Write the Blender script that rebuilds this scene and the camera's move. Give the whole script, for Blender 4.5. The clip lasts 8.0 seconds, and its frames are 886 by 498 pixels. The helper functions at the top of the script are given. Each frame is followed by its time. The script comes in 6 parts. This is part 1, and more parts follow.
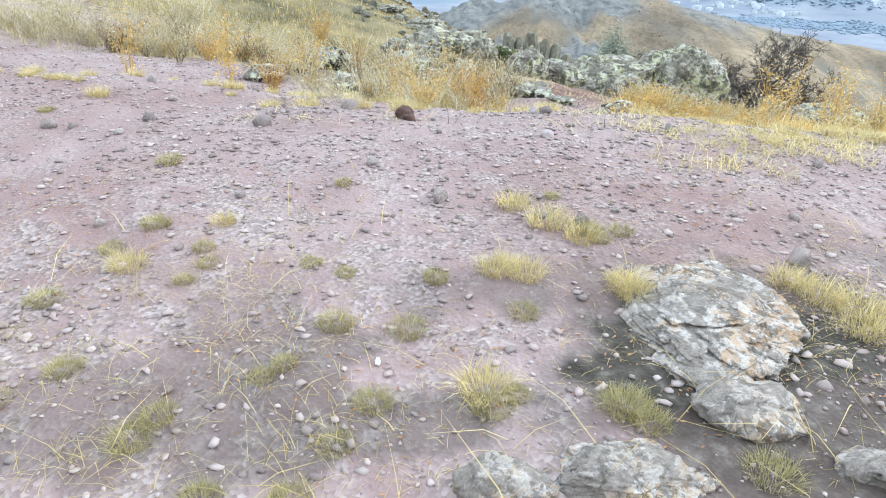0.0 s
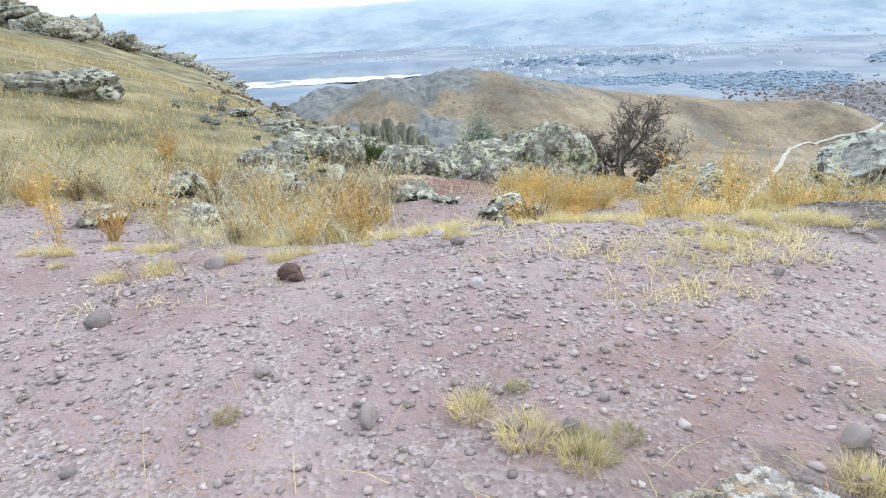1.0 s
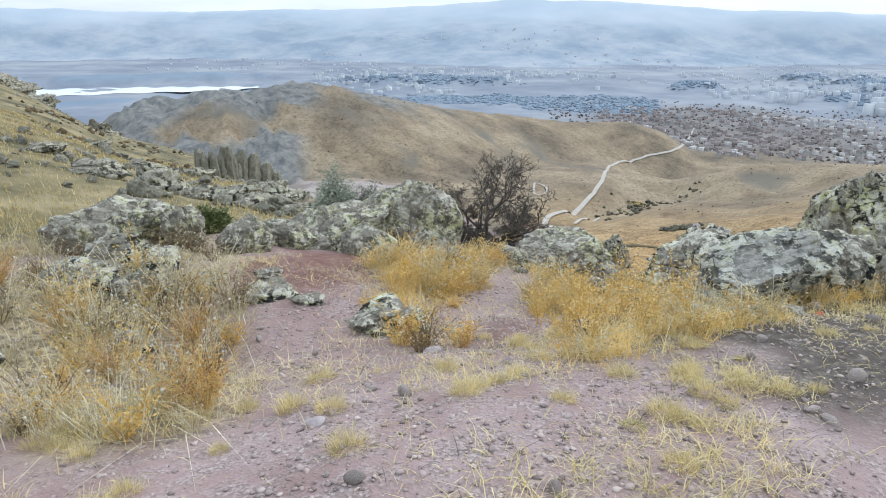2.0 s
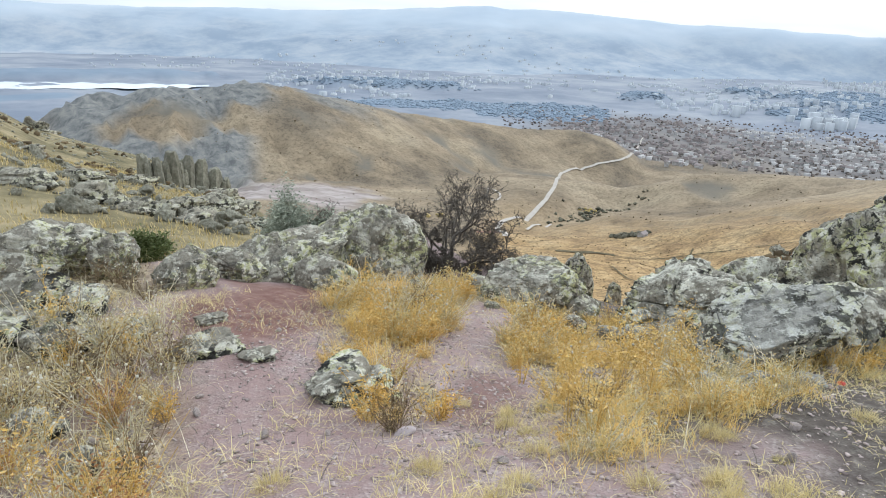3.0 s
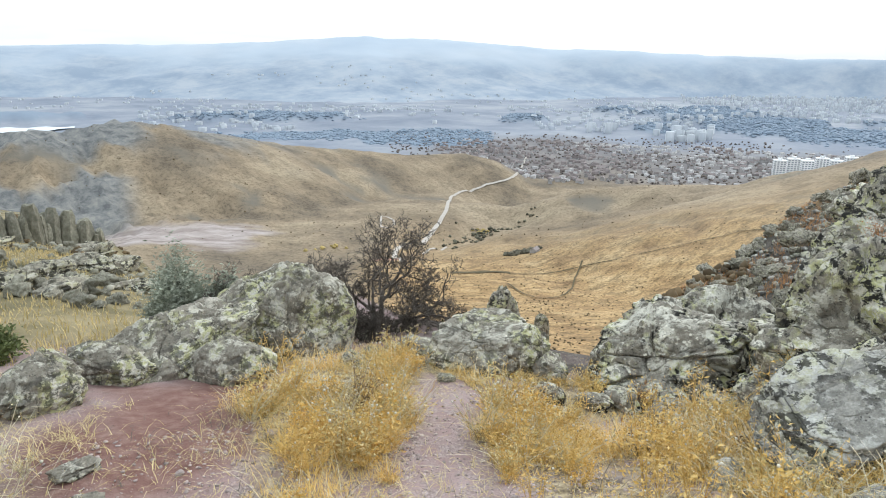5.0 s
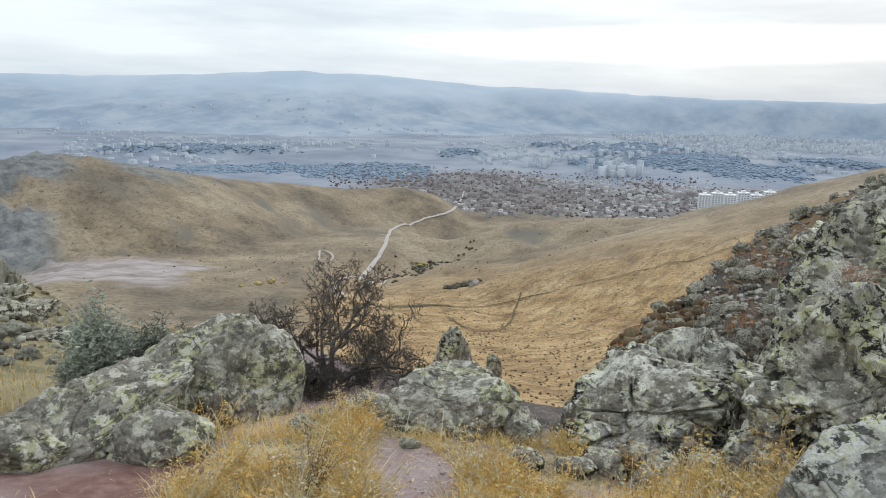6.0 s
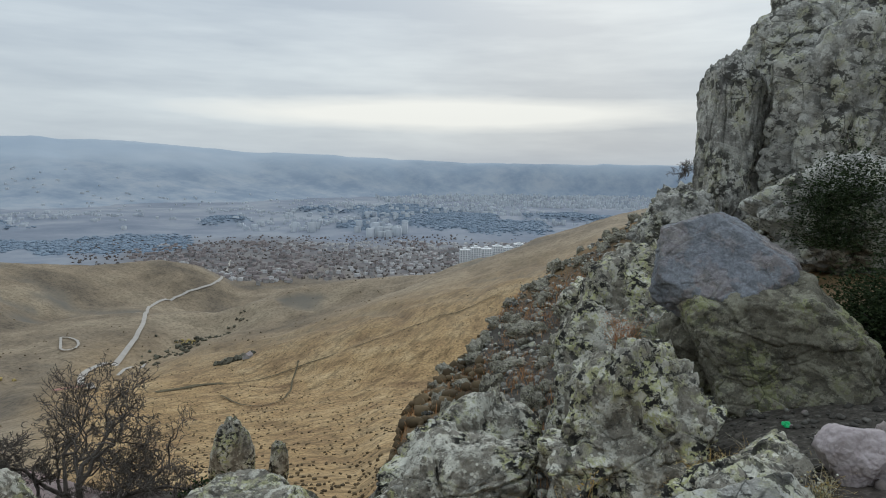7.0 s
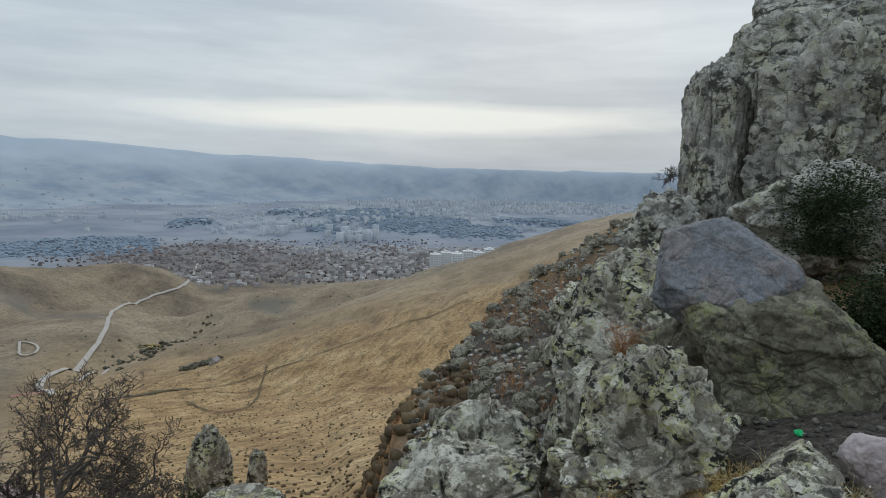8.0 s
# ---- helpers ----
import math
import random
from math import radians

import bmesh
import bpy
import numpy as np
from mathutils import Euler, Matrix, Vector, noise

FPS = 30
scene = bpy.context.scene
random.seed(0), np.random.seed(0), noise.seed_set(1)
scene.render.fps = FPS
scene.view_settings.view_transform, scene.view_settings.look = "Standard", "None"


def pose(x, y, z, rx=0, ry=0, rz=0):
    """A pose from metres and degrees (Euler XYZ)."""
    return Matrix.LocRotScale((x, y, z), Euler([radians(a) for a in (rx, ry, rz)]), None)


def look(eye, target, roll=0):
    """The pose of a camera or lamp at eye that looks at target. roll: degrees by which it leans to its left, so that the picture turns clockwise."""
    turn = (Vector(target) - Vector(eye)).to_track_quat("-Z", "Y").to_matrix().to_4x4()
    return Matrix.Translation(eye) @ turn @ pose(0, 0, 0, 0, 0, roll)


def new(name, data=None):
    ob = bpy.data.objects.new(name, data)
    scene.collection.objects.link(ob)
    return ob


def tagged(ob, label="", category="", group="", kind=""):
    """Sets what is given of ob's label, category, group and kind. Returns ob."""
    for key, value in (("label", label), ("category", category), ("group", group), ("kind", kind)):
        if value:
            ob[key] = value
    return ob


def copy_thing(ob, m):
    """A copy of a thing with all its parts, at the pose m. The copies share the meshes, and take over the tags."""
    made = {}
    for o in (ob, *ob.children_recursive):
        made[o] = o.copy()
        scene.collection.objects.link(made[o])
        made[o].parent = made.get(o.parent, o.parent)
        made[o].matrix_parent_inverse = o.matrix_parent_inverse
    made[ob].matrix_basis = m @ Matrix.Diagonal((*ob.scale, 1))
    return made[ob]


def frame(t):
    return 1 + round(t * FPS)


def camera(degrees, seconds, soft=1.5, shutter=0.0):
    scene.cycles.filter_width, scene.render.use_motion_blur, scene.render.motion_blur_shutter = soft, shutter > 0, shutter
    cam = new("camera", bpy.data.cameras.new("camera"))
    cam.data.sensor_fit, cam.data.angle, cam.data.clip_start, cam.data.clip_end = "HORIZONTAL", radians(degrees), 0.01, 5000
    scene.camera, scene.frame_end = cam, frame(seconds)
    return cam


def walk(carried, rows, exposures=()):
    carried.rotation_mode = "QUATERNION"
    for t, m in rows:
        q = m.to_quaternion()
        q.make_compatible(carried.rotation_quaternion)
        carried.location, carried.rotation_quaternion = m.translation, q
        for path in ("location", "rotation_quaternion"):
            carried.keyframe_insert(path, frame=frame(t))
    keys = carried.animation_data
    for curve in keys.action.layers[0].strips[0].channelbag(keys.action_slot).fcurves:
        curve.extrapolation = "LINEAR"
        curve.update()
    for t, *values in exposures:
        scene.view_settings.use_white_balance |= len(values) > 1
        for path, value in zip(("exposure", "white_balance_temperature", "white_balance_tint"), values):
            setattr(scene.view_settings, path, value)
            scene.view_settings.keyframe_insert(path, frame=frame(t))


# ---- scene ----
cam = camera(68.2, 8.0, soft=1.0)
PATH = [
    (0, (0.476, 0.448, 0.996), (0.507, 2.237, 0.102), 1.4),
    (0.2, (0.449, 0.551, 0.984), (0.527, 2.349, 0.112), 1.4),
    (0.5, (0.409, 0.705, 0.967), (0.683, 2.494, 0.115), 0.7),
    (0.8, (0.404, 0.95, 1.035), (0.796, 2.739, 0.232), -0.6),
    (1, (0.4, 1.113, 1.08), (0.811, 2.946, 0.395), -3.0),
    (1.2, (0.435, 1.296, 1.182), (0.906, 3.07, 0.387), -4.9),
    (1.5, (0.487, 1.57, 1.336), (1.093, 3.356, 0.671), -2.3),
    (1.8, (0.502, 1.83, 1.403), (1.284, 3.556, 0.762), 1.5),
    (2, (0.512, 2.004, 1.447), (1.37, 3.689, 0.794), 0.4),
    (2.2, (0.574, 2.163, 1.466), (1.477, 3.828, 0.825), 1.2),
    (3.3, (0.696, 2.747, 1.539), (1.688, 4.355, 0.885), 2.4),
    (3.5, (0.715, 2.855, 1.547), (1.636, 4.483, 0.84), 0.7),
    (3.7, (0.769, 2.967, 1.539), (1.701, 4.6, 0.856), 0.3),
    (4, (0.85, 3.135, 1.528), (1.839, 4.755, 0.897), -0.6),
    (4.2, (0.894, 3.258, 1.509), (1.908, 4.818, 0.777), -0.2),
    (4.5, (0.961, 3.442, 1.481), (2.062, 4.958, 0.781), 1.0),
    (4.7, (0.978, 3.592, 1.452), (2.166, 5.094, 0.875), 0.5),
    (5.8, (1.222, 4.128, 1.412), (2.565, 5.519, 0.901), 1.5),
    (6, (1.245, 4.261, 1.4), (2.65, 5.612, 0.95), 1.5),
    (6.2, (1.291, 4.345, 1.423), (2.77, 5.626, 1.008), 0.7),
    (6.5, (1.361, 4.472, 1.457), (3.068, 5.459, 1.121), 2.6),
    (6.8, (1.45, 4.533, 1.461), (3.242, 5.399, 1.269), 1.5),
    (7, (1.509, 4.574, 1.463), (3.322, 5.381, 1.216), 0.8),
    (7.5, (1.595, 4.679, 1.478), (3.464, 5.361, 1.281), 2.8),
    (8, (1.569, 4.878, 1.426), (3.418, 5.603, 1.195), 1.5),
]
EXPOSURES = [(0, 1.2, 5850, 5), (1.0, 1.0, 5900, 6), (2.2, 0.64, 6100, 8), (4.7, 0.80, 6400, 7), (5.8, 0.44, 6330, 8), (6.5, 0.08, 6250, 6), (7.0, -0.2, 6150, 6), (8.0, -0.25, 6150, 6)]
walk(cam, [(t, look(eye, target, roll)) for t, eye, target, roll in PATH], EXPOSURES)

# ---- world and light: a bright overcast afternoon ----
SUN_AZ, SUN_EL = 78.0, 24.0
world = bpy.data.worlds.new("overcast_sky")
scene.world = world
world.use_nodes = True
wn, wl = world.node_tree.nodes, world.node_tree.links
wn.clear()
w_out = wn.new("ShaderNodeOutputWorld")
w_bg = wn.new("ShaderNodeBackground")
w_bg.inputs["Strength"].default_value = 0.1
w_sky = wn.new("ShaderNodeTexSky")
w_sky.sky_type = "NISHITA"
w_sky.sun_disc = False
w_sky.sun_elevation = radians(SUN_EL)
w_sky.sun_rotation = radians(SUN_AZ)
w_sky.dust_density = 3.0
w_co = wn.new("ShaderNodeTexCoord")
w_map = wn.new("ShaderNodeMapping")
w_map.inputs["Scale"].default_value = (1.0, 1.0, 7.0)
w_map.inputs["Rotation"].default_value = (0.05, 0.03, 0.4)
w_noise = wn.new("ShaderNodeTexNoise")
w_noise.inputs["Scale"].default_value = 1.7
w_noise.inputs["Detail"].default_value = 5.0
w_noise.inputs["Roughness"].default_value = 0.55
w_ramp = wn.new("ShaderNodeValToRGB")
w_ramp.color_ramp.elements[0].position = 0.38
w_ramp.color_ramp.elements[0].color = (5.2, 5.7, 6.35, 1)
w_ramp.color_ramp.elements[1].position = 0.66
w_ramp.color_ramp.elements[1].color = (7.9, 8.3, 8.55, 1)
w_mix = wn.new("ShaderNodeMix")
w_mix.data_type = "RGBA"
w_mix.inputs["Factor"].default_value = 0.95
wl.new(w_co.outputs["Generated"], w_map.inputs["Vector"])
wl.new(w_map.outputs["Vector"], w_noise.inputs["Vector"])
wl.new(w_noise.outputs["Fac"], w_ramp.inputs["Fac"])
wl.new(w_sky.outputs["Color"], w_mix.inputs["A"])
wl.new(w_ramp.outputs["Color"], w_mix.inputs["B"])
# a brighter break in the clouds, low over the city
w_gap = wn.new("ShaderNodeMapping")
w_gap.vector_type = "POINT"
_g = (math.sin(radians(70)), math.cos(radians(70)), math.sin(radians(4.6)))
w_gap.inputs["Location"].default_value = (-3.6 * _g[0], -3.6 * _g[1], -50 * _g[2])
w_gap.inputs["Scale"].default_value = (3.6, 3.6, 50)
w_len = wn.new("ShaderNodeVectorMath")
w_len.operation = "LENGTH"
w_shake = wn.new("ShaderNodeMath")
w_shake.operation = "MULTIPLY_ADD"
w_shake.inputs[1].default_value = -1.6
w_gapr = wn.new("ShaderNodeValToRGB")
w_gapr.color_ramp.elements[0].position, w_gapr.color_ramp.elements[0].color = 0.0, (0.9, 0.9, 0.9, 1)
w_gapr.color_ramp.elements[1].position, w_gapr.color_ramp.elements[1].color = 0.7, (0, 0, 0, 1)
w_bright = wn.new("ShaderNodeMix")
w_bright.data_type = "RGBA"
w_bright.inputs["B"].default_value = (11.2, 10.7, 9.8, 1)
wl.new(w_co.outputs["Generated"], w_gap.inputs["Vector"])
wl.new(w_gap.outputs["Vector"], w_len.inputs[0])
wl.new(w_noise.outputs["Fac"], w_shake.inputs[0])
wl.new(w_len.outputs["Value"], w_shake.inputs[2])
wl.new(w_shake.outputs[0], w_gapr.inputs["Fac"])
wl.new(w_gapr.outputs["Color"], w_bright.inputs["Factor"])
wl.new(w_mix.outputs["Result"], w_bright.inputs["A"])
w_sep = wn.new("ShaderNodeSeparateXYZ")
w_zen = wn.new("ShaderNodeMapRange")
w_zen.inputs["From Min"].default_value, w_zen.inputs["From Max"].default_value = 0.05, 0.9
w_zen.inputs["To Min"].default_value, w_zen.inputs["To Max"].default_value = 0.94, 1.62
w_mul = wn.new("ShaderNodeVectorMath")
w_mul.operation = "SCALE"
wl.new(w_co.outputs["Generated"], w_sep.inputs[0])
wl.new(w_sep.outputs["Z"], w_zen.inputs["Value"])
wl.new(w_bright.outputs["Result"], w_mul.inputs[0])
wl.new(w_zen.outputs["Result"], w_mul.inputs["Scale"])
wl.new(w_mul.outputs["Vector"], w_bg.inputs["Color"])
wl.new(w_bg.outputs["Background"], w_out.inputs["Surface"])

sun_lamp = bpy.data.lights.new("sun", "SUN")
sun_lamp.energy = 0.9
sun_lamp.angle = radians(14)
sun_lamp.color = (1.0, 0.97, 0.93)
sun = new("sun", sun_lamp)
_a, _e = radians(SUN_AZ), radians(SUN_EL)
sun.matrix_world = look((900 * math.sin(_a) * math.cos(_e), 900 * math.cos(_a) * math.cos(_e), 900 * math.sin(_e)), (0, 0, 0))


# ---- materials ----
class Mat:
    """A small builder for procedural materials."""

    def __init__(self, name, rough=0.9, coords="Object"):
        self.m = bpy.data.materials.new(name)
        self.m.use_nodes = True
        self.n, self.l = self.m.node_tree.nodes, self.m.node_tree.links
        self.b = self.n["Principled BSDF"]
        self.b.inputs["Roughness"].default_value = rough
        self.b.inputs["Specular IOR Level"].default_value = 0.2
        self.co = self.n.new("ShaderNodeTexCoord").outputs[coords]

    def noise(self, scale, detail=4.0, rough=0.55, stretch=None, dist=0.0):
        t = self.n.new("ShaderNodeTexNoise")
        t.inputs["Scale"].default_value, t.inputs["Detail"].default_value = scale, detail
        t.inputs["Roughness"].default_value, t.inputs["Distortion"].default_value = rough, dist
        self.l.new(self.placed(stretch), t.inputs["Vector"])
        return t.outputs["Fac"]

    def cells(self, scale, feature="F1", out="Distance", stretch=None):
        t = self.n.new("ShaderNodeTexVoronoi")
        t.feature = feature
        t.inputs["Scale"].default_value = scale
        self.l.new(self.placed(stretch), t.inputs["Vector"])
        return t.outputs[out]

    def placed(self, stretch):
        if not stretch:
            return self.co
        p = self.n.new("ShaderNodeMapping")
        p.inputs["Scale"].default_value = stretch
        self.l.new(self.co, p.inputs["Vector"])
        return p.outputs["Vector"]

    def warped(self, scale, amount):
        """The coordinates, shaken by noise."""
        t = self.n.new("ShaderNodeTexNoise")
        t.inputs["Scale"].default_value, t.inputs["Detail"].default_value = scale, 4.0
        m = self.n.new("ShaderNodeVectorMath")
        m.operation = "MULTIPLY_ADD"
        m.inputs[1].default_value = (amount, amount, amount)
        self.l.new(self.co, t.inputs["Vector"])
        self.l.new(t.outputs["Color"], m.inputs[0])
        self.l.new(self.co, m.inputs[2])
        return m.outputs["Vector"]

    def ramp(self, fac, *stops):
        r = self.n.new("ShaderNodeValToRGB")
        e = r.color_ramp.elements
        for i, (p, c) in enumerate(stops):
            k = e[i] if i < 2 else e.new(p)
            k.position = p
            k.color = (*c, 1) if isinstance(c, tuple) else (c, c, c, 1)
        self.l.new(fac, r.inputs["Fac"])
        return r.outputs["Color"]

    def mix(self, fac, a, b, mode="MIX"):
        x = self.n.new("ShaderNodeMix")
        x.data_type, x.blend_type = "RGBA", mode
        for key, v in (("Factor", fac), ("A", a), ("B", b)):
            s = x.inputs[key]
            if isinstance(v, (int, float)):
                s.default_value = v
            elif isinstance(v, tuple):
                s.default_value = (*v, 1)
            else:
                self.l.new(v, s)
        return x.outputs["Result"]

    def attr(self, name):
        a = self.n.new("ShaderNodeAttribute")
        a.attribute_name = name
        return a.outputs["Fac"]

    def rand(self, island=False):
        if island:
            return self.n.new("ShaderNodeNewGeometry").outputs["Random Per Island"]
        return self.n.new("ShaderNodeObjectInfo").outputs["Random"]

    def up(self):
        g = self.n.new("ShaderNodeNewGeometry")
        s = self.n.new("ShaderNodeSeparateXYZ")
        self.l.new(g.outputs["Normal"], s.inputs[0])
        return s.outputs["Z"]

    def bump(self, height, strength=0.5, distance=0.02):
        b = self.n.new("ShaderNodeBump")
        b.inputs["Strength"].default_value, b.inputs["Distance"].default_value = strength, distance
        self.l.new(height, b.inputs["Height"])
        if self.b.inputs["Normal"].links:
            self.l.new(self.b.inputs["Normal"].links[0].from_socket, b.inputs["Normal"])
        self.l.new(b.outputs["Normal"], self.b.inputs["Normal"])
        return self

    def color(self, c):
        if isinstance(c, tuple):
            self.b.inputs["Base Color"].default_value = (*c, 1)
        else:
            self.l.new(c, self.b.inputs["Base Color"])
        return self


# ground: red volcanic dirt, straw litter, dry grass hills, suburbs and plain
g = Mat("ground_earth", 0.95)
dirt = g.ramp(g.noise(2.2, 6), (0.3, (0.245, 0.167, 0.157)), (0.55, (0.315, 0.229, 0.22)), (0.75, (0.375, 0.30, 0.292)))
grit = g.ramp(g.cells(95.0, out="Color"), (0.2, (0.19, 0.15, 0.14)), (0.55, (0.31, 0.25, 0.235)), (0.9, (0.44, 0.38, 0.365)))
dirt = g.mix(g.ramp(g.noise(9.0, 5), (0.42, 0.1), (0.62, 0.85)), dirt, grit)
litter = g.ramp(g.noise(14.0, 6, 0.7), (0.36, (0.09, 0.07, 0.05)), (0.5, (0.27, 0.215, 0.135)), (0.66, (0.50, 0.42, 0.27)))
red = g.ramp(g.noise(11.0, 7, 0.68), (0.3, (0.125, 0.062, 0.05)), (0.5, (0.18, 0.10, 0.084)), (0.7, (0.25, 0.165, 0.14)))
dirt = g.mix(g.attr("red"), dirt, red)
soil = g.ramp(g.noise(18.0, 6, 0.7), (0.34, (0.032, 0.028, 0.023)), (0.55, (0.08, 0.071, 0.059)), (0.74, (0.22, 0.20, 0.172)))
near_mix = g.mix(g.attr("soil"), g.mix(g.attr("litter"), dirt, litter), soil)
hill = g.ramp(g.noise(0.05, 8, 0.62), (0.32, (0.28, 0.172, 0.081)), (0.5, (0.455, 0.302, 0.143)), (0.68, (0.57, 0.412, 0.22)))
tuft = g.ramp(g.noise(0.9, 5, 0.7, (1.0, 1.0, 0.4)), (0.38, 0.45), (0.6, 1.0))
hill = g.mix(1.0, hill, tuft, "MULTIPLY")
hill = g.mix(1.0, hill, g.ramp(g.noise(0.16, 7, 0.72, (0.5, 1.6, 1.0)), (0.40, 0.60), (0.53, 1.04)), "MULTIPLY")
tan_hill = g.ramp(g.noise(0.012, 9, 0.6), (0.36, (0.155, 0.125, 0.09)), (0.5, (0.25, 0.195, 0.132)), (0.66, (0.325, 0.262, 0.18)))
tan_hill = g.mix(1.0, tan_hill, g.ramp(g.noise(0.055, 8, 0.7), (0.36, 0.74), (0.58, 1.06)), "MULTIPLY")
tan_hill = g.mix(1.0, tan_hill, g.ramp(g.noise(0.35, 6, 0.75), (0.40, 0.66), (0.52, 1.04)), "MULTIPLY")
tan_hill = g.mix(g.attr("bare"), tan_hill, g.ramp(g.noise(0.06, 6, 0.6, (1.0, 2.5, 1.0)), (0.35, (0.21, 0.17, 0.155)), (0.62, (0.38, 0.335, 0.315))))
tan_hill = g.mix(g.attr("gully"), tan_hill, (0.15, 0.135, 0.11))
hill = g.mix(g.attr("pale"), hill, tan_hill)
stony = g.ramp(g.noise(0.11, 9, 0.74), (0.38, (0.095, 0.10, 0.105)), (0.5, (0.165, 0.17, 0.168)), (0.64, (0.25, 0.245, 0.225)))
olive = g.ramp(g.noise(0.6, 7, 0.7), (0.36, (0.08, 0.073, 0.04)), (0.5, (0.185, 0.155, 0.085)), (0.64, (0.31, 0.255, 0.15)))
hill = g.mix(g.attr("olive"), hill, olive)
hill = g.mix(g.attr("stony"), hill, stony)
# far plain and woods: blue-grey haze is mixed into these colours
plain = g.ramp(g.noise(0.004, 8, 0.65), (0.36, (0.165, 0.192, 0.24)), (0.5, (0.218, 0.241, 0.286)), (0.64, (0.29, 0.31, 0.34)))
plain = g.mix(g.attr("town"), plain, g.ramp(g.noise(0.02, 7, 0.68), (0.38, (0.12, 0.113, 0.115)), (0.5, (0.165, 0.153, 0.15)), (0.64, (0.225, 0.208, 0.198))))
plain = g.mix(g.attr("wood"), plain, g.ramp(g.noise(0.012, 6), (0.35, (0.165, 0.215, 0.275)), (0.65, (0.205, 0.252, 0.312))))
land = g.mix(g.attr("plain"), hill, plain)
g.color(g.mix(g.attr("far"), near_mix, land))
g.bump(g.cells(95.0), 0.5, 0.006).bump(g.noise(7.0, 5), 0.6, 0.04)
M_GROUND = g.m

# rock: grey andesite under pale, black and yellow-green lichen
def rock_material(name, base_lo, base_hi, pale, lichen, yellow, dark, scale=1.0, moss=(0.43, 0.43, 0.21), stain=0.3):
    """Bare stone under crusts of lichen with crisp, uneven rims."""
    k = Mat(name, 0.92)
    plain_co = k.co
    k.co = k.warped(2.6 * scale, 0.12 / scale)
    c = k.ramp(k.noise(1.4 * scale, 8, 0.65), (0.3, base_lo), (0.7, base_hi))
    c = k.mix(k.ramp(k.noise(0.9 * scale, 5), (0.56, 0.0), (0.68, stain)), c, (0.20, 0.125, 0.085))
    c = k.mix(1.0, c, k.ramp(k.noise(16.0 * scale, 6, 0.7), (0.32, 0.62), (0.68, 1.18)), "MULTIPLY")
    area = k.ramp(k.noise(1.1 * scale, 4), (0.36, 0.25), (0.56, 1.0))
    crust = k.noise(4.2 * scale, 10, 0.68)
    c = k.mix(k.mix(1.0, k.ramp(crust, (0.49, 0.0), (0.508, lichen)), area, "MULTIPLY"), c, pale)
    rosette = k.cells(13.0 * scale)
    c = k.mix(k.mix(1.0, k.ramp(rosette, (0.24, 0.75 * lichen), (0.29, 0.0)), k.ramp(k.noise(3.1 * scale, 6, 0.7), (0.50, 0.0), (0.54, 1.0)), "MULTIPLY"), c, tuple(min(0.8, v * 1.15) for v in pale))
    m2 = k.mix(1.0, k.ramp(k.noise(11.0 * scale, 9, 0.75), (0.48, 0.0), (0.515, yellow)), k.ramp(k.noise(1.9 * scale, 6, 0.6), (0.47, 0.0), (0.58, 1.0)), "MULTIPLY")
    c = k.mix(m2, c, moss)
    m3 = k.mix(1.0, k.ramp(k.noise(5.0 * scale, 9, 0.72, (1.2, 1.0, 1.5)), (0.518, 0.0), (0.532, dark)), k.ramp(k.noise(1.7 * scale, 4, 0.5, (1.0, 1.2, 1.0)), (0.40, 0.25), (0.54, 1.0)), "MULTIPLY")
    c = k.mix(m3, c, (0.03, 0.029, 0.026))
    pits = k.mix(1.0, k.ramp(k.cells(34.0 * scale), (0.20, dark), (0.27, 0.0)), k.ramp(k.noise(6.0 * scale, 4), (0.50, 0.0), (0.58, 0.9)), "MULTIPLY")
    c = k.mix(pits, c, (0.045, 0.043, 0.04))
    edge = k.cells(2.6 * scale, "DISTANCE_TO_EDGE")
    crack = k.mix(1.0, k.ramp(edge, (0.0, 1.0), (0.022, 0.0)), k.ramp(k.noise(1.6 * scale, 4), (0.47, 0.0), (0.55, dark)), "MULTIPLY")
    c = k.mix(crack, c, (0.028, 0.027, 0.024))
    k.co = plain_co
    m4 = k.ramp(k.noise(60.0 * scale, 4, 0.65), (0.3, 0.72), (0.7, 1.14))
    k.color(k.mix(1.0, c, m4, "MULTIPLY"))
    k.bump(k.ramp(crust, (0.48, 0.0), (0.51, 1.0)), 0.5, 0.008 / scale).bump(k.noise(34.0 * scale, 8, 0.75), 0.9, 0.008 / scale).bump(k.noise(9.0 * scale, 8, 0.7), 0.55, 0.025 / scale).bump(k.ramp(edge, (0.0, 0.0), (0.05, 1.0)), 0.4, 0.02 / scale)
    return k.m


M_ROCK = rock_material("lichened_rock", (0.205, 0.186, 0.149), (0.36, 0.334, 0.278), (0.66, 0.642, 0.55), 0.93, 0.9, 1.0, 1.6)
M_BOULDER = rock_material("pale_lichened_rock", (0.20, 0.181, 0.146), (0.33, 0.305, 0.252), (0.57, 0.55, 0.468), 0.92, 0.8, 0.72, 1.6)
M_CLIFF = rock_material("cliff_rock", (0.27, 0.262, 0.235), (0.43, 0.422, 0.385), (0.60, 0.59, 0.53), 0.75, 0.4, 0.85, 0.85)
M_SLAB = rock_material("dark_slab_rock", (0.12, 0.11, 0.082), (0.215, 0.198, 0.152), (0.29, 0.278, 0.212), 0.75, 0.55, 0.6, 1.3, (0.26, 0.28, 0.11))
M_LEAN = rock_material("pale_slab_rock", (0.28, 0.27, 0.24), (0.42, 0.41, 0.37), (0.55, 0.545, 0.50), 0.85, 0.4, 0.85, 1.6)
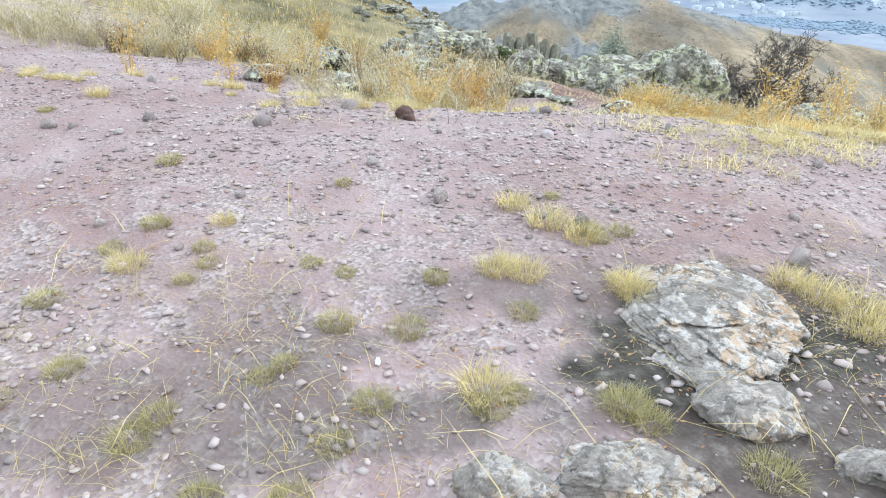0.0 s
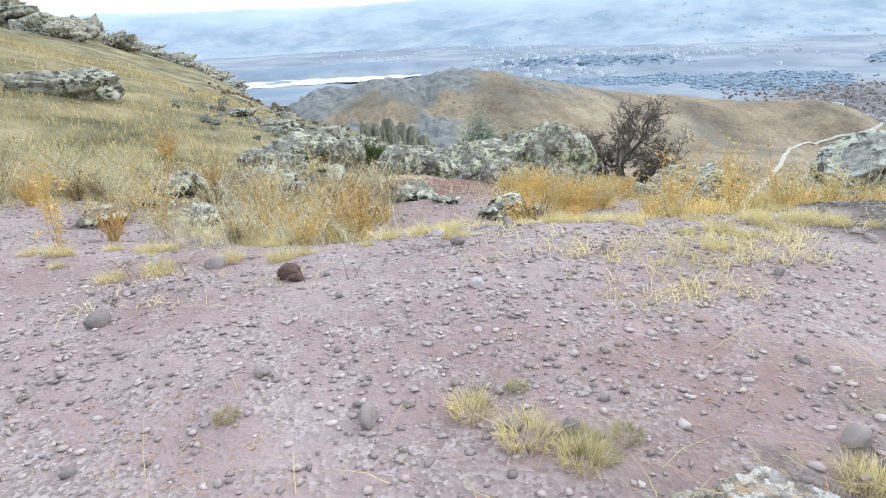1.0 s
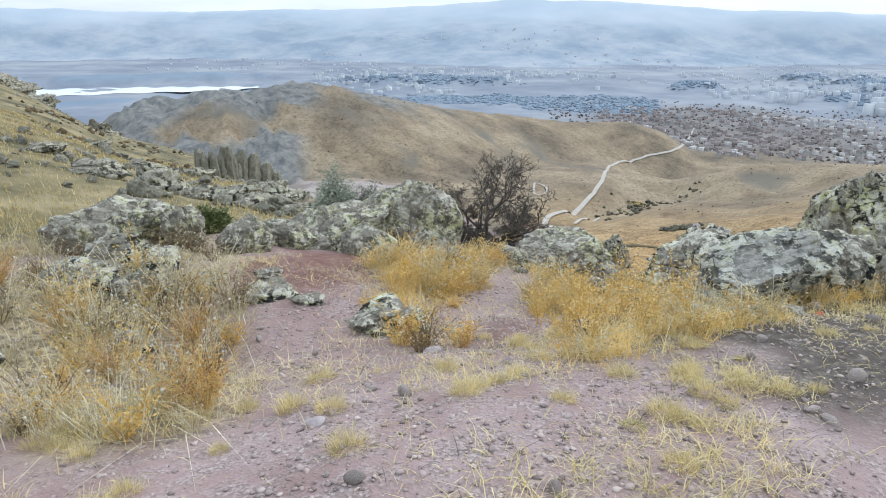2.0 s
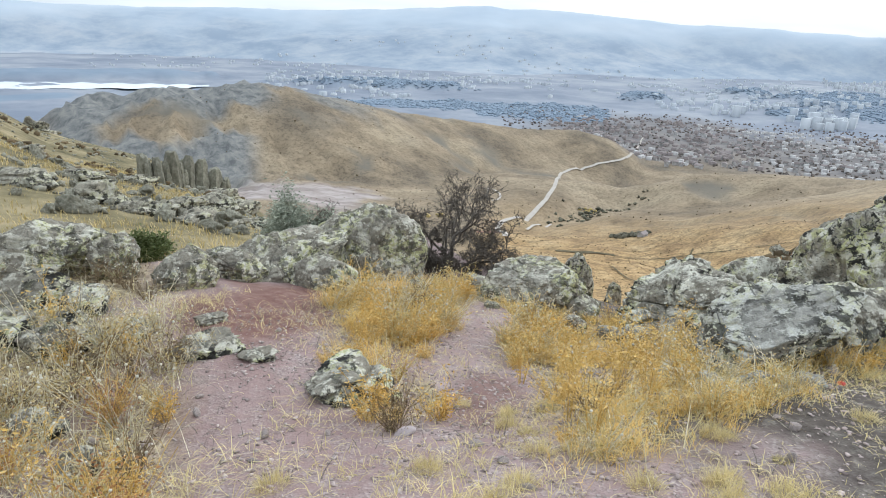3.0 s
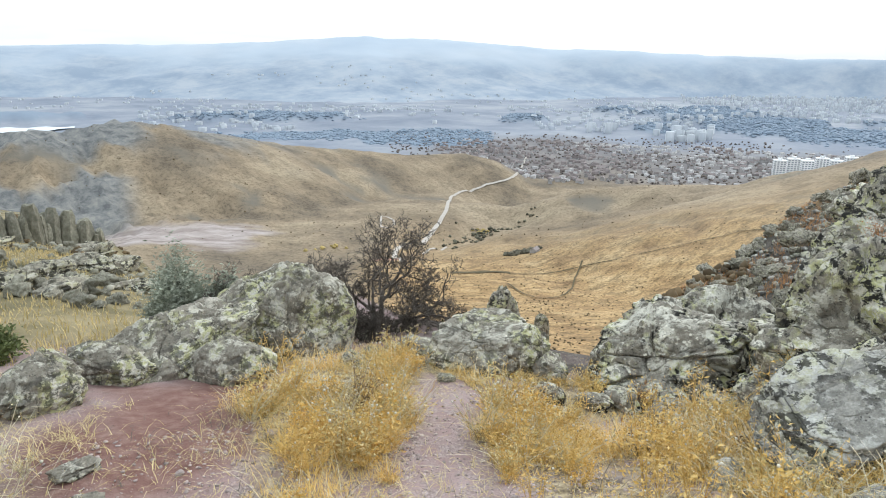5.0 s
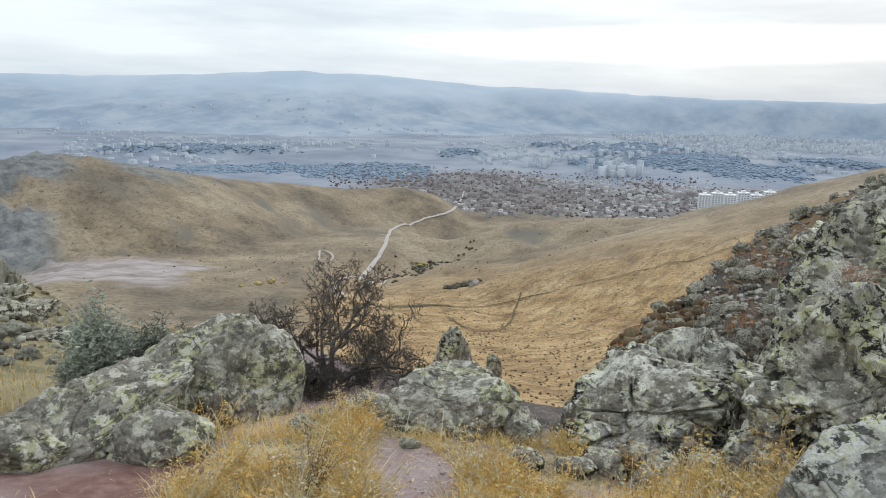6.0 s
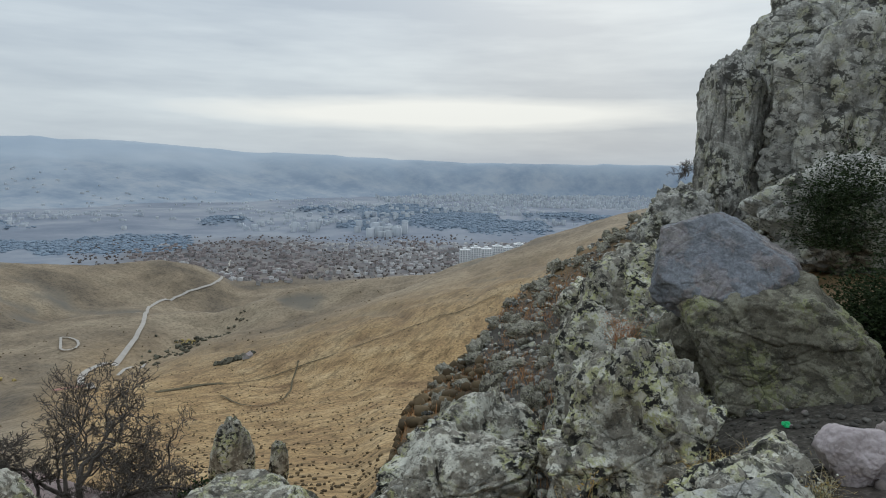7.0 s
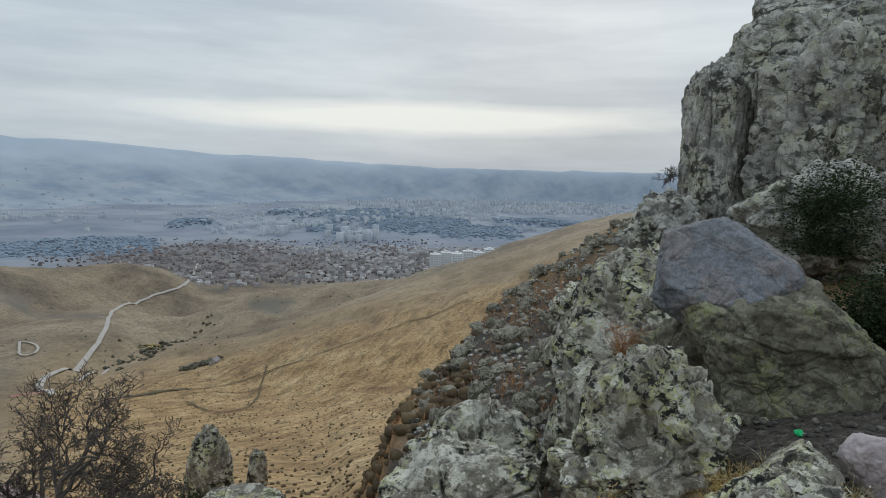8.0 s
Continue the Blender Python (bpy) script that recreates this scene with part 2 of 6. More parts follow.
M_PALE = rock_material("pale_stone", (0.26, 0.225, 0.195), (0.38, 0.34, 0.305), (0.53, 0.49, 0.455), 0.9, 0.5, 0.55, 4.0, (0.42, 0.24, 0.08))

# wooded mountains; the pale blue of distant haze is put into the colour
k = Mat("hazed_mountain_forest", 1.0)
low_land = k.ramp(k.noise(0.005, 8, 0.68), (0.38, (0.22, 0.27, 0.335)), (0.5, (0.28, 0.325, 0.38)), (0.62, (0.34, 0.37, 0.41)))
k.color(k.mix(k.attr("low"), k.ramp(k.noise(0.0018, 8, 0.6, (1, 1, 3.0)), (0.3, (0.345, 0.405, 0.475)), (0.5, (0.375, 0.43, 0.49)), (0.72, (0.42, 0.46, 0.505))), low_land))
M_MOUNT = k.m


# ---- land ----
def vnoise(x, y, z, seed=0):
    """Smooth value noise on arrays, about -1 to 1."""
    xi, yi, zi = np.floor(x).astype(np.int64), np.floor(y).astype(np.int64), np.floor(z).astype(np.int64)
    fx, fy, fz = x - xi, y - yi, z - zi
    fx, fy, fz = fx * fx * (3 - 2 * fx), fy * fy * (3 - 2 * fy), fz * fz * (3 - 2 * fz)
    total = 0.0
    for a in (0, 1):
        for b in (0, 1):
            for c in (0, 1):
                h = (xi + a) * 374761393 + (yi + b) * 668265263 + (zi + c) * 2147483647 + seed * 974634541
                h = (h ^ (h >> 13)) * 1274126177
                h = ((h ^ (h >> 16)) & 0xFFFF) / 32767.5 - 1.0
                total = total + h * (fx if a else 1 - fx) * (fy if b else 1 - fy) * (fz if c else 1 - fz)
    return total


def fbm(x, y, z=0.0, octaves=4, seed=0, gain=0.5):
    x, y = np.asarray(x, float), np.asarray(y, float)
    z = np.zeros_like(x) + z
    total, amp = np.zeros_like(x), 1.0
    for o in range(octaves):
        total += amp * vnoise(x, y, z, seed + o * 17)
        x, y, z, amp = x * 2.03 + 5.1, y * 2.03 + 1.7, z * 2.03 + 3.3, amp * gain
    return total


def smooth(a, b, v):
    s = np.clip((np.asarray(v, float) - a) / (b - a), 0, 1)
    return s * s * (3 - 2 * s)


HUB = (1.9, 4.3, 1.55)


def polar(az, r, el):
    """A place seen from the lookout, by bearing, distance and elevation."""
    a = radians(az)
    return (HUB[0] + r * math.sin(a), HUB[1] + r * math.cos(a), HUB[2] + r * math.tan(radians(el)))


# rim of the hill we stand on, by bearing: radius, height, then depth and length of the drop behind it
RIM_AZ = [-180, -95, -60, -30, -16, -13, -9.6, -6.7, -2.8, 2, 6.8, 10, 12.4, 14.5, 18, 22, 27, 33, 50, 58, 60.4, 66.5, 69.7, 71.8, 76.8, 81.6, 86.1, 90, 95, 130, 180]
RIM_R = [30, 30, 45, 45, 45, 45, 45, 45, 45, 45, 45, 45, 40, 30, 24, 11, 7.2, 6.2, 5.4, 5.4, 9.0, 11.9, 12.9, 13.85, 14.8, 15.8, 16.7, 17, 25, 40, 30]
RIM_Z = [3, 8, 8, 4, 0.37, -0.73, -1.9, -3.2, -5.4, -6.6, -7.85, -8.9, -9.4, -8.0, -6.6, -2.6, -1.35, -1.4, -1.45, -1.5, -2.14, -2.09, -1.42, -1.1, -0.33, 0.43, 1.25, 1.6, 2, 6, 3]
DROP_D = [120, 120, 110, 110, 110, 110, 110, 110, 110, 110, 107, 105, 102, 101, 105, 120, 135, 140, 140, 132, 130, 130, 135, 140, 130, 119, 106, 90, 80, 60, 120]
DROP_L = [200, 200, 150, 150, 150, 150, 150, 150, 150, 150, 150, 150, 150, 151, 160, 190, 225, 250, 245, 225, 230, 239, 289, 326, 362, 397, 420, 420, 400, 300, 200]

# crests of the hills beyond: bearing, distance, elevation; then steepness, roundness and steepness of the far side
CRESTS = [
    ([(-14, 700, -9.2), (-2, 690, -8.6), (-0.5, 680, -7.9), (2.3, 665, -6.3), (5.1, 655, -5.8), (8.2, 650, -5.2), (10.5, 655, -5.6), (12.2, 670, -5.3), (15, 690, -4.7), (18.1, 710, -5.0), (20.8, 730, -5.6), (24.5, 780, -6.55), (29.8, 850, -7.1), (33.1, 880, -7.4), (38.9, 945, -7.75), (42.8, 970, -7.85), (45.3, 985, -8.3), (47.8, 1000, -9.7)], 0.42, 45.0, 0.42),
    ([(46, 600, -12.0), (50, 600, -11.2), (53.7, 600, -10.6), (59, 600, -10.05), (64, 590, -9.8), (68, 575, -9.75), (73, 550, -9.9)], 0.20, 40.0, 0.55),
    ([(66, 980, -10.2), (67.6, 930, -9.3), (71.7, 860, -8.3), (75.4, 810, -7.2), (79.2, 740, -5.8), (81, 700, -5.0), (84, 640, -3.4), (95, 500, -1.0)], 0.3, 30.0, 0.45),
]


def near_ground(x, y):
    """The path, the saddle and the gully round the lookout."""
    base = np.interp(y, [-6, 1, 2, 3, 3.5, 4, 5, 6, 7, 8, 9.5, 12], [0.3, 0.12, 0.17, 0.2, 0.16, 0.05, -0.25, -0.38, -0.44, -0.55, -0.78, -1.6])
    right = np.maximum(x - 1.5, 0)
    cross = -right * (0.06 + 0.15 * smooth(4.3, 6.0, y)) + 0.08 * np.maximum(-x, 0) * smooth(2.5, 5.5, y)
    return base + cross + 0.11 * smooth(0.9, -0.1, x) * smooth(3.6, 4.5, y) * smooth(8.0, 6.0, y)


def gully(x, y):
    """1 along the small dry valleys that run down the slopes."""
    wx, wy = x + 25 * fbm(x * 0.01, y * 0.01, 0, 2, 15), y + 25 * fbm(x * 0.01, y * 0.01, 0, 2, 16)
    return smooth(0.72, 1.0, 1 - np.abs(fbm(wx * 0.0075, wy * 0.0075, 0, 3, 14)))


# woods on the plain, hazed blue in their colour: bearing, distance, half width, half depth
WOODS = [(62, 2450, 5.0, 420), (67, 2150, 4.5, 300), (71, 1950, 3.5, 200), (55, 2620, 2.2, 160), (58.5, 1950, 1.6, 110), (30, 1640, 10, 110), (39, 1600, 7, 170), (3, 2330, 10, 150), (-4, 1740, 7, 60), (25, 2150, 8, 120), (47.5, 2120, 2.0, 120), (77, 2400, 4.0, 120)]


def wood_mask(az, r):
    m = np.zeros(np.shape(r))
    edge = 0.35 * fbm(az * 0.7, r * 0.006, 0, 3, 17)
    for a, d, w, h in WOODS:
        m = np.maximum(m, smooth(1.15, 0.75, np.hypot((az - a) / w, (r - d) / h) + edge))
    return m


# the dry stream that runs down beside the road
GULLY = [(235, 300), (300, 346), (345, 362), (413, 390), (480, 450), (560, 540)]


def land_height(x, y):
    x, y = np.asarray(x, float), np.asarray(y, float)
    dx, dy = x - HUB[0], y - HUB[1]
    r = np.hypot(dx, dy)
    az = np.degrees(np.arctan2(dx, dy))
    rim_r, rim_z = np.interp(az, RIM_AZ, RIM_R), np.interp(az, RIM_AZ, RIM_Z)
    d, ln = np.interp(az, RIM_AZ, DROP_D), np.interp(az, RIM_AZ, DROP_L)
    edge = np.minimum(5.5, rim_r - 0.9)
    ex, ey = HUB[0] + dx / np.maximum(r, 1e-6) * edge, HUB[1] + dy / np.maximum(r, 1e-6) * edge
    inner = np.where(r < edge, near_ground(x, y), near_ground(ex, ey) + (rim_z - near_ground(ex, ey)) * np.clip((r - edge) / (rim_r - edge), 0, 1))
    outer = rim_z - d * (1 - np.exp(-np.maximum(r - rim_r, 0) / ln))
    z = np.where(r < rim_r, inner, outer)
    z = z + (-176 - z) * np.where(az > 46, smooth(500, 800, r), smooth(560, 1060, r) + (smooth(500, 800, r) - smooth(560, 1060, r)) * smooth(40, 46, az))
    for pts, steep, round_, back in CRESTS:
        p = np.array([polar(*q) for q in pts])
        behind = smooth(0, 40, r - np.interp(az, [q[0] for q in pts], [q[1] for q in pts]))
        best, crest = np.full(x.shape, 1e9), np.zeros(x.shape)
        for a, b in zip(p[:-1], p[1:]):
            ab = b - a
            t = np.clip(((x - a[0]) * ab[0] + (y - a[1]) * ab[1]) / (ab[0] ** 2 + ab[1] ** 2), 0, 1)
            dd = np.hypot(x - a[0] - t * ab[0], y - a[1] - t * ab[1])
            crest = np.where(dd < best, a[2] + t * ab[2], crest)
            best = np.minimum(dd, best)
        hz = crest - (steep + (back - steep) * behind) * (np.sqrt(best ** 2 + round_ ** 2) - round_)
        soft = np.clip(0.5 + 0.5 * (hz - z) / 9.0, 0, 1)
        z = z + (hz - z) * soft + 9.0 * soft * (1 - soft) * 0.5
    # unevenness at all scales
    z = z + 0.03 * fbm(x * 0.9, y * 0.9, 0, 3, 3) * smooth(0.5, 2, r + 2) + 0.012 * fbm(x * 4.5, y * 4.5, 0, 3, 5) * (r < 40)
    z = z + 0.35 * fbm(x * 0.11, y * 0.11, 0, 3, 9) * smooth(9, 30, r) + 3.5 * fbm(x * 0.009, y * 0.009, 0, 5, 11) * smooth(120, 420, r) + 1.1 * (1 - np.abs(fbm(x * 0.028, y * 0.028, 0, 4, 19))) * smooth(40, 140, r) * (1 - smooth(1000, 1200, r))
    crag = 1 - np.abs(fbm(x * 0.03, y * 0.03, 0, 5, 13, 0.6))
    z = z - 3.2 * gully(x, y) * smooth(230, 420, r) * (1 - smooth(950, 1050, r))
    for (ax, ay), (bx_, by_) in zip(GULLY[:-1], GULLY[1:]):
        t = np.clip(((x - ax) * (bx_ - ax) + (y - ay) * (by_ - ay)) / ((bx_ - ax) ** 2 + (by_ - ay) ** 2), 0, 1)
        z = z - 7.0 * np.exp(-(((x - ax - t * (bx_ - ax)) ** 2 + (y - ay - t * (by_ - ay)) ** 2) / 26.0 ** 2))
    z = z + 16 * wood_mask(az, r) * smooth(1700, 2100, r)
    z = z + 11 * (crag - 0.8) * smooth(26, 10, az) * smooth(400, 480, r) * smooth(800, 690, r)
    return z


def mesh_ob(name, verts, faces, material, parent=None, shade=True, label=""):
    me = bpy.data.meshes.new(name)
    me.from_pydata([tuple(v) for v in verts], [], [tuple(f) for f in faces])
    for m in (material if isinstance(material, (list, tuple)) else [material]):
        me.materials.append(m)
    if shade:
        me.polygons.foreach_set("use_smooth", [True] * len(me.polygons))
    me.update()
    ob = new(name, me)
    if parent:
        ob.parent = parent
    if label:
        ob["label"] = label
    return ob


def polar_sheet(name, centre, angles, radii, height, material):
    a, r = np.meshgrid(np.radians(angles), radii)
    x, y = centre[0] + r * np.sin(a), centre[1] + r * np.cos(a)
    z = height(x.ravel(), y.ravel())
    verts = np.stack([x.ravel(), y.ravel(), z], 1)
    nr, na = a.shape
    i = np.arange(nr * na).reshape(nr, na)
    quads = np.stack([i[:-1, :-1], i[:-1, 1:], i[1:, 1:], i[1:, :-1]], -1).reshape(-1, 4)
    me = bpy.data.meshes.new(name)
    me.vertices.add(len(verts))
    me.vertices.foreach_set("co", verts.ravel())
    me.loops.add(quads.size)
    me.loops.foreach_set("vertex_index", quads[:, ::-1].ravel())
    me.polygons.add(len(quads))
    me.polygons.foreach_set("loop_start", np.arange(0, quads.size, 4))
    me.polygons.foreach_set("use_smooth", np.ones(len(quads), bool))
    me.materials.append(material)
    me.update(calc_edges=True)
    me.validate()
    return new(name, me), verts


def path_mask(x, y):
    """1 on the trodden red dirt, 0 in the grass beside it."""
    wob = 0.25 * fbm(x * 1.3, y * 1.3, 0, 3, 21)
    def lane(pts, w):
        best = np.full(np.shape(x), 1e9)
        for (ax, ay), (bx, by) in zip(pts[:-1], pts[1:]):
            t = np.clip(((x - ax) * (bx - ax) + (y - ay) * (by - ay)) / ((bx - ax) ** 2 + (by - ay) ** 2), 0, 1)
            best = np.minimum(best, np.hypot(x - ax - t * (bx - ax), y - ay - t * (by - ay)))
        return 1 - smooth(w * 0.7, w * 1.25, best + wob)
    saddle = lane([(-6, 3.0), (0.5, 3.0), (6, 2.6)], 1.0)
    left_lane = lane([(1.0, 3.4), (1.4, 5.0), (1.6, 6.2), (1.75, 7.0), (2.1, 7.7)], 0.34) + lane([(1.85, 7.3), (2.2, 7.75), (2.7, 7.85)], 0.42)
    right_lane = lane([(1.2, 3.5), (2.2, 4.85), (2.6, 5.4), (3.3, 6.35), (3.8, 6.85), (4.1, 7.5)], 0.2)
    return np.clip(saddle + left_lane + right_lane, 0, 1)


def bed_region(x, y):
    """Where dry grass and weeds cover the ground."""
    off = 1 - path_mask(x, y)
    left = smooth(1.25, 0.6, x - 0.12 * (y - 5)) * smooth(4.0, 4.6, y + 0.12 * x + 1.9 * np.clip(x - 0.1, -1.0, 0))
    middle = smooth(4.6, 5.2, y) * smooth(8.4, 7.8, y) * smooth(0.0, 0.3, x - 1.55 - 0.3 * (y - 5)) * smooth(5.0, 4.5, x)
    right = smooth(2.1, 2.6, x - 0.5 * (y - 4.2)) * smooth(3.85, 4.2, y) * smooth(7.2, 6.6, y) * smooth(6.4, 5.8, x)
    return off * np.clip(left + middle + right, 0, 1)


def bed_density(x, y):
    """How thick the dry grass stands."""
    patch = smooth(-0.35, 0.25, fbm(x * 1.1, y * 1.1, 0, 3, 71))
    gaps = smooth(-0.35, 0.15, fbm(x * 2.9, y * 2.9, 0, 2, 73))
    return bed_region(x, y) * (0.07 + 0.93 * patch) * (0.10 + 0.90 * gaps)


angles = np.concatenate([np.linspace(-180, -52, 44)[:-1], np.linspace(-52, 100, 423), np.linspace(100, 180, 28)[1:]])
radii = np.concatenate([[0.0], 0.25 * 1.0196 ** np.arange(0, 509)])
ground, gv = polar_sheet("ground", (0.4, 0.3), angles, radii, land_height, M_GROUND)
tagged(ground, "rough hillside of red dirt, gravel and dry straw-coloured grass falling into a broad valley", "ground", kind="structure")
gr = np.hypot(gv[:, 0] - HUB[0], gv[:, 1] - HUB[1])
gaz = np.degrees(np.arctan2(gv[:, 0] - HUB[0], gv[:, 1] - HUB[1]))
cover = {
    "litter": bed_region(gv[:, 0], gv[:, 1]) * smooth(-0.7, 0.2, fbm(gv[:, 0] * 2, gv[:, 1] * 2, 0, 3, 31)) * smooth(1.9, 2.6, gv[:, 1]) * (1 - 0.6 * smooth(8.5, 11, gr)),
    "far": np.maximum(smooth(6.5, 9.5, gr), smooth(4.6, 6.2, gr) * smooth(24, 17, gaz) * smooth(9.0, 10.0, gv[:, 1])) * (1 - smooth(60, 66, gaz) * smooth(15, 12, gr) * smooth(95, 90, gaz)),
    "red": np.clip(smooth(0.75, 0.42, np.hypot((gv[:, 0] - 2.1 - 0.45 * (gv[:, 1] - 7.3)) * 0.85, (gv[:, 1] - 7.35) * 0.55) + 0.22 * fbm(gv[:, 0] * 2.2, gv[:, 1] * 2.2, 0, 4, 37)) + 0.7 * smooth(0.55, 0.2, np.hypot((gv[:, 0] - 2.45 - 0.6 * (gv[:, 1] - 5.0)) * 1.6, (gv[:, 1] - 5.1) * 0.7) + 0.15 * fbm(gv[:, 0] * 3, gv[:, 1] * 3, 0, 3, 34)) + 0.28 * smooth(0.15, 0.6, fbm(gv[:, 0] * 0.9, gv[:, 1] * 0.9, 0, 3, 33)), 0, 1),
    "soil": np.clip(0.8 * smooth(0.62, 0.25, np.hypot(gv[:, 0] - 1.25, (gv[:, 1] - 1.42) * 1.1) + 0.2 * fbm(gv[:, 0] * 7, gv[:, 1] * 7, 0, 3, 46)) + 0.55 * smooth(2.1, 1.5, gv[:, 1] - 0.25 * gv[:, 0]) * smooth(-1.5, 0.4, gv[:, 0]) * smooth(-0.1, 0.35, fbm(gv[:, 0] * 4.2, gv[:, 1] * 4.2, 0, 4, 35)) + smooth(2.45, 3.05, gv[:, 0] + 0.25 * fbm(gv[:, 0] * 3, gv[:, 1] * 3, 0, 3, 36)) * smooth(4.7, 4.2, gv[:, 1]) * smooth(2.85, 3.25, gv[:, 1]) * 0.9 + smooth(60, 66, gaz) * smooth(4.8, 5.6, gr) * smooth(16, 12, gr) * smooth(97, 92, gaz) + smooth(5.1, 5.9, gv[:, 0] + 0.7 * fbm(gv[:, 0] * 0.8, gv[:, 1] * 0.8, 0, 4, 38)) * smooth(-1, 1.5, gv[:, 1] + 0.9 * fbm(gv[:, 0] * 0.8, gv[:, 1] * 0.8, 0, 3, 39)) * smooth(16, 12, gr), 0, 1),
    "olive": smooth(22, 15, gaz) * smooth(120, 60, gr),
    "pale": np.clip(smooth(260, 560, gr) + smooth(38, 30, gaz) * smooth(100, 200, gr), 0, 1),
    "stony": np.clip(smooth(-0.15, 0.2, fbm(gv[:, 0] * 0.012, gv[:, 1] * 0.012, 0, 5, 41) + 0.6) * smooth(16, 13.5, gaz) * smooth(-3, 1, gaz) * smooth(430, 500, gr) * smooth(800, 700, gr)
                     + 0.8 * smooth(-0.35, 0.15, fbm(gv[:, 0] * 0.014, gv[:, 1] * 0.014, 0, 5, 42)) * smooth(13, 15, gaz) * smooth(30, 22, gaz) * smooth(600, 650, gr) * smooth(830, 760, gr), 0, 1) * 0.95,
    "bare": smooth(1.2, 0.7, np.hypot((gv[:, 0] - 140) / 48, (gv[:, 1] - 415) / 42) + 0.5 * fbm(gv[:, 0] * 0.02, gv[:, 1] * 0.05, 0, 4, 44)),
    "gully": gully(gv[:, 0], gv[:, 1]) * smooth(-0.2, 0.3, fbm(gv[:, 0] * 0.02, gv[:, 1] * 0.02, 0, 4, 43)) * smooth(200, 350, gr),
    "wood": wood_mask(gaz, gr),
    "town": smooth(1720, 1380, gr + 150 * fbm(gv[:, 0] * 0.004, gv[:, 1] * 0.004, 0, 3, 45)) * smooth(34, 44, gaz),
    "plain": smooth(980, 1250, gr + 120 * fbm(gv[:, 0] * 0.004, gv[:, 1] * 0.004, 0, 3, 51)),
}
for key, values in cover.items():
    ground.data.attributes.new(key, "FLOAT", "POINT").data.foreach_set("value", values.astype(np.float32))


def mountain_height(x, y):
    dx, dy = x - HUB[0], y - HUB[1]
    r, az = np.hypot(dx, dy), np.degrees(np.arctan2(dx, dy))
    foot = np.interp(az, [-60, 10, 25, 34, 50, 64, 80, 110], [3450, 3450, 2900, 2650, 3200, 4000, 4350, 4350])
    el = np.interp(az, [-60, 0, 6, 16, 25, 34, 42, 51, 60, 68, 80, 110], [1.4, 0.72, 0.68, 0.93, 1.33, 1.88, 1.6, 1.05, 0.76, 0.43, 0.42, 0.6])
    top = HUB[2] + 4650 * np.tan(np.radians(el))
    rise = smooth(foot, 4700, r)
    return -190 + (top + 190) * rise + 60 * fbm(x * 0.0016, y * 0.0016, 0, 5, 61) * rise * (1 - rise) * 2 + 7 * fbm(az * 0.5, az * 0.1, 0, 4, 63) * rise


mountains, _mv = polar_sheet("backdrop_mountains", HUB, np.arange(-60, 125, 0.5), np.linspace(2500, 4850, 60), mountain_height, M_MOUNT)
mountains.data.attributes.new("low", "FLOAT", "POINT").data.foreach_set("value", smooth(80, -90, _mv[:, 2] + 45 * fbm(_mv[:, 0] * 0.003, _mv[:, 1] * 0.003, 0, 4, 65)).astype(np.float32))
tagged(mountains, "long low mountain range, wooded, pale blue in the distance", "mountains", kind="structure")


# ---- more materials ----
def simple(name, stops, scale=4.0, rough=0.9, bump=0.3, rand=0.0, island=False, coords="Object"):
    k = Mat(name, rough, coords)
    c = k.ramp(k.noise(scale, 6, 0.6), *stops)
    if rand:
        v = k.ramp(k.rand(island), (0.0, 1 - rand), (1.0, 1 + rand * 0.6))
        c = k.mix(1.0, c, v, "MULTIPLY")
    k.color(c)
    if bump:
        k.bump(k.noise(scale * 4, 5), bump, 0.01)
    return k.m


def plant_material(name, lo, hi, rough=0.75, through_light=0.25):
    k = Mat(name, rough)
    c = k.ramp(k.rand(True), (0.0, lo), (1.0, hi))
    c = k.mix(1.0, c, k.ramp(k.noise(3.0, 4), (0.3, 0.7), (0.7, 1.15)), "MULTIPLY")
    k.color(c)
    tr = k.n.new("ShaderNodeBsdfTranslucent")
    mx = k.n.new("ShaderNodeMixShader")
    mx.inputs[0].default_value = through_light
    k.l.new(c, tr.inputs["Color"])
    k.l.new(k.b.outputs[0], mx.inputs[1])
    k.l.new(tr.outputs[0], mx.inputs[2])
    k.l.new(mx.outputs[0], k.n["Material Output"].inputs["Surface"])
    return k.m


M_STRAW = plant_material("straw", (0.56, 0.45, 0.19), (0.82, 0.70, 0.40))
M_STRAW_GOLD = plant_material("golden_straw", (0.68, 0.44, 0.12), (0.88, 0.65, 0.27))
M_STRAW_PALE = plant_material("pale_stalk", (0.60, 0.53, 0.36), (0.84, 0.78, 0.60))
M_GOLD_LEAF = plant_material("golden_dry_leaf", (0.66, 0.39, 0.08), (0.90, 0.61, 0.21))
M_RUSSET = plant_material("russet_dry_leaf", (0.34, 0.16, 0.07), (0.60, 0.34, 0.15))
M_BROWN_LEAF = plant_material("withered_brown_stalk", (0.13, 0.09, 0.05), (0.34, 0.25, 0.15))
M_ORANGE = plant_material("orange_dry_leaf", (0.42, 0.16, 0.07), (0.64, 0.32, 0.17))
M_GREEN_GRASS = plant_material("yellow_green_grass", (0.33, 0.30, 0.12), (0.60, 0.52, 0.28))
M_JUNIPER = plant_material("dark_juniper_needle", (0.014, 0.026, 0.010), (0.05, 0.07, 0.028), 0.95, 0.1)
M_OLIVE_BUSH = plant_material("olive_green_needle", (0.07, 0.09, 0.03), (0.19, 0.22, 0.09), 0.6, 0.2)
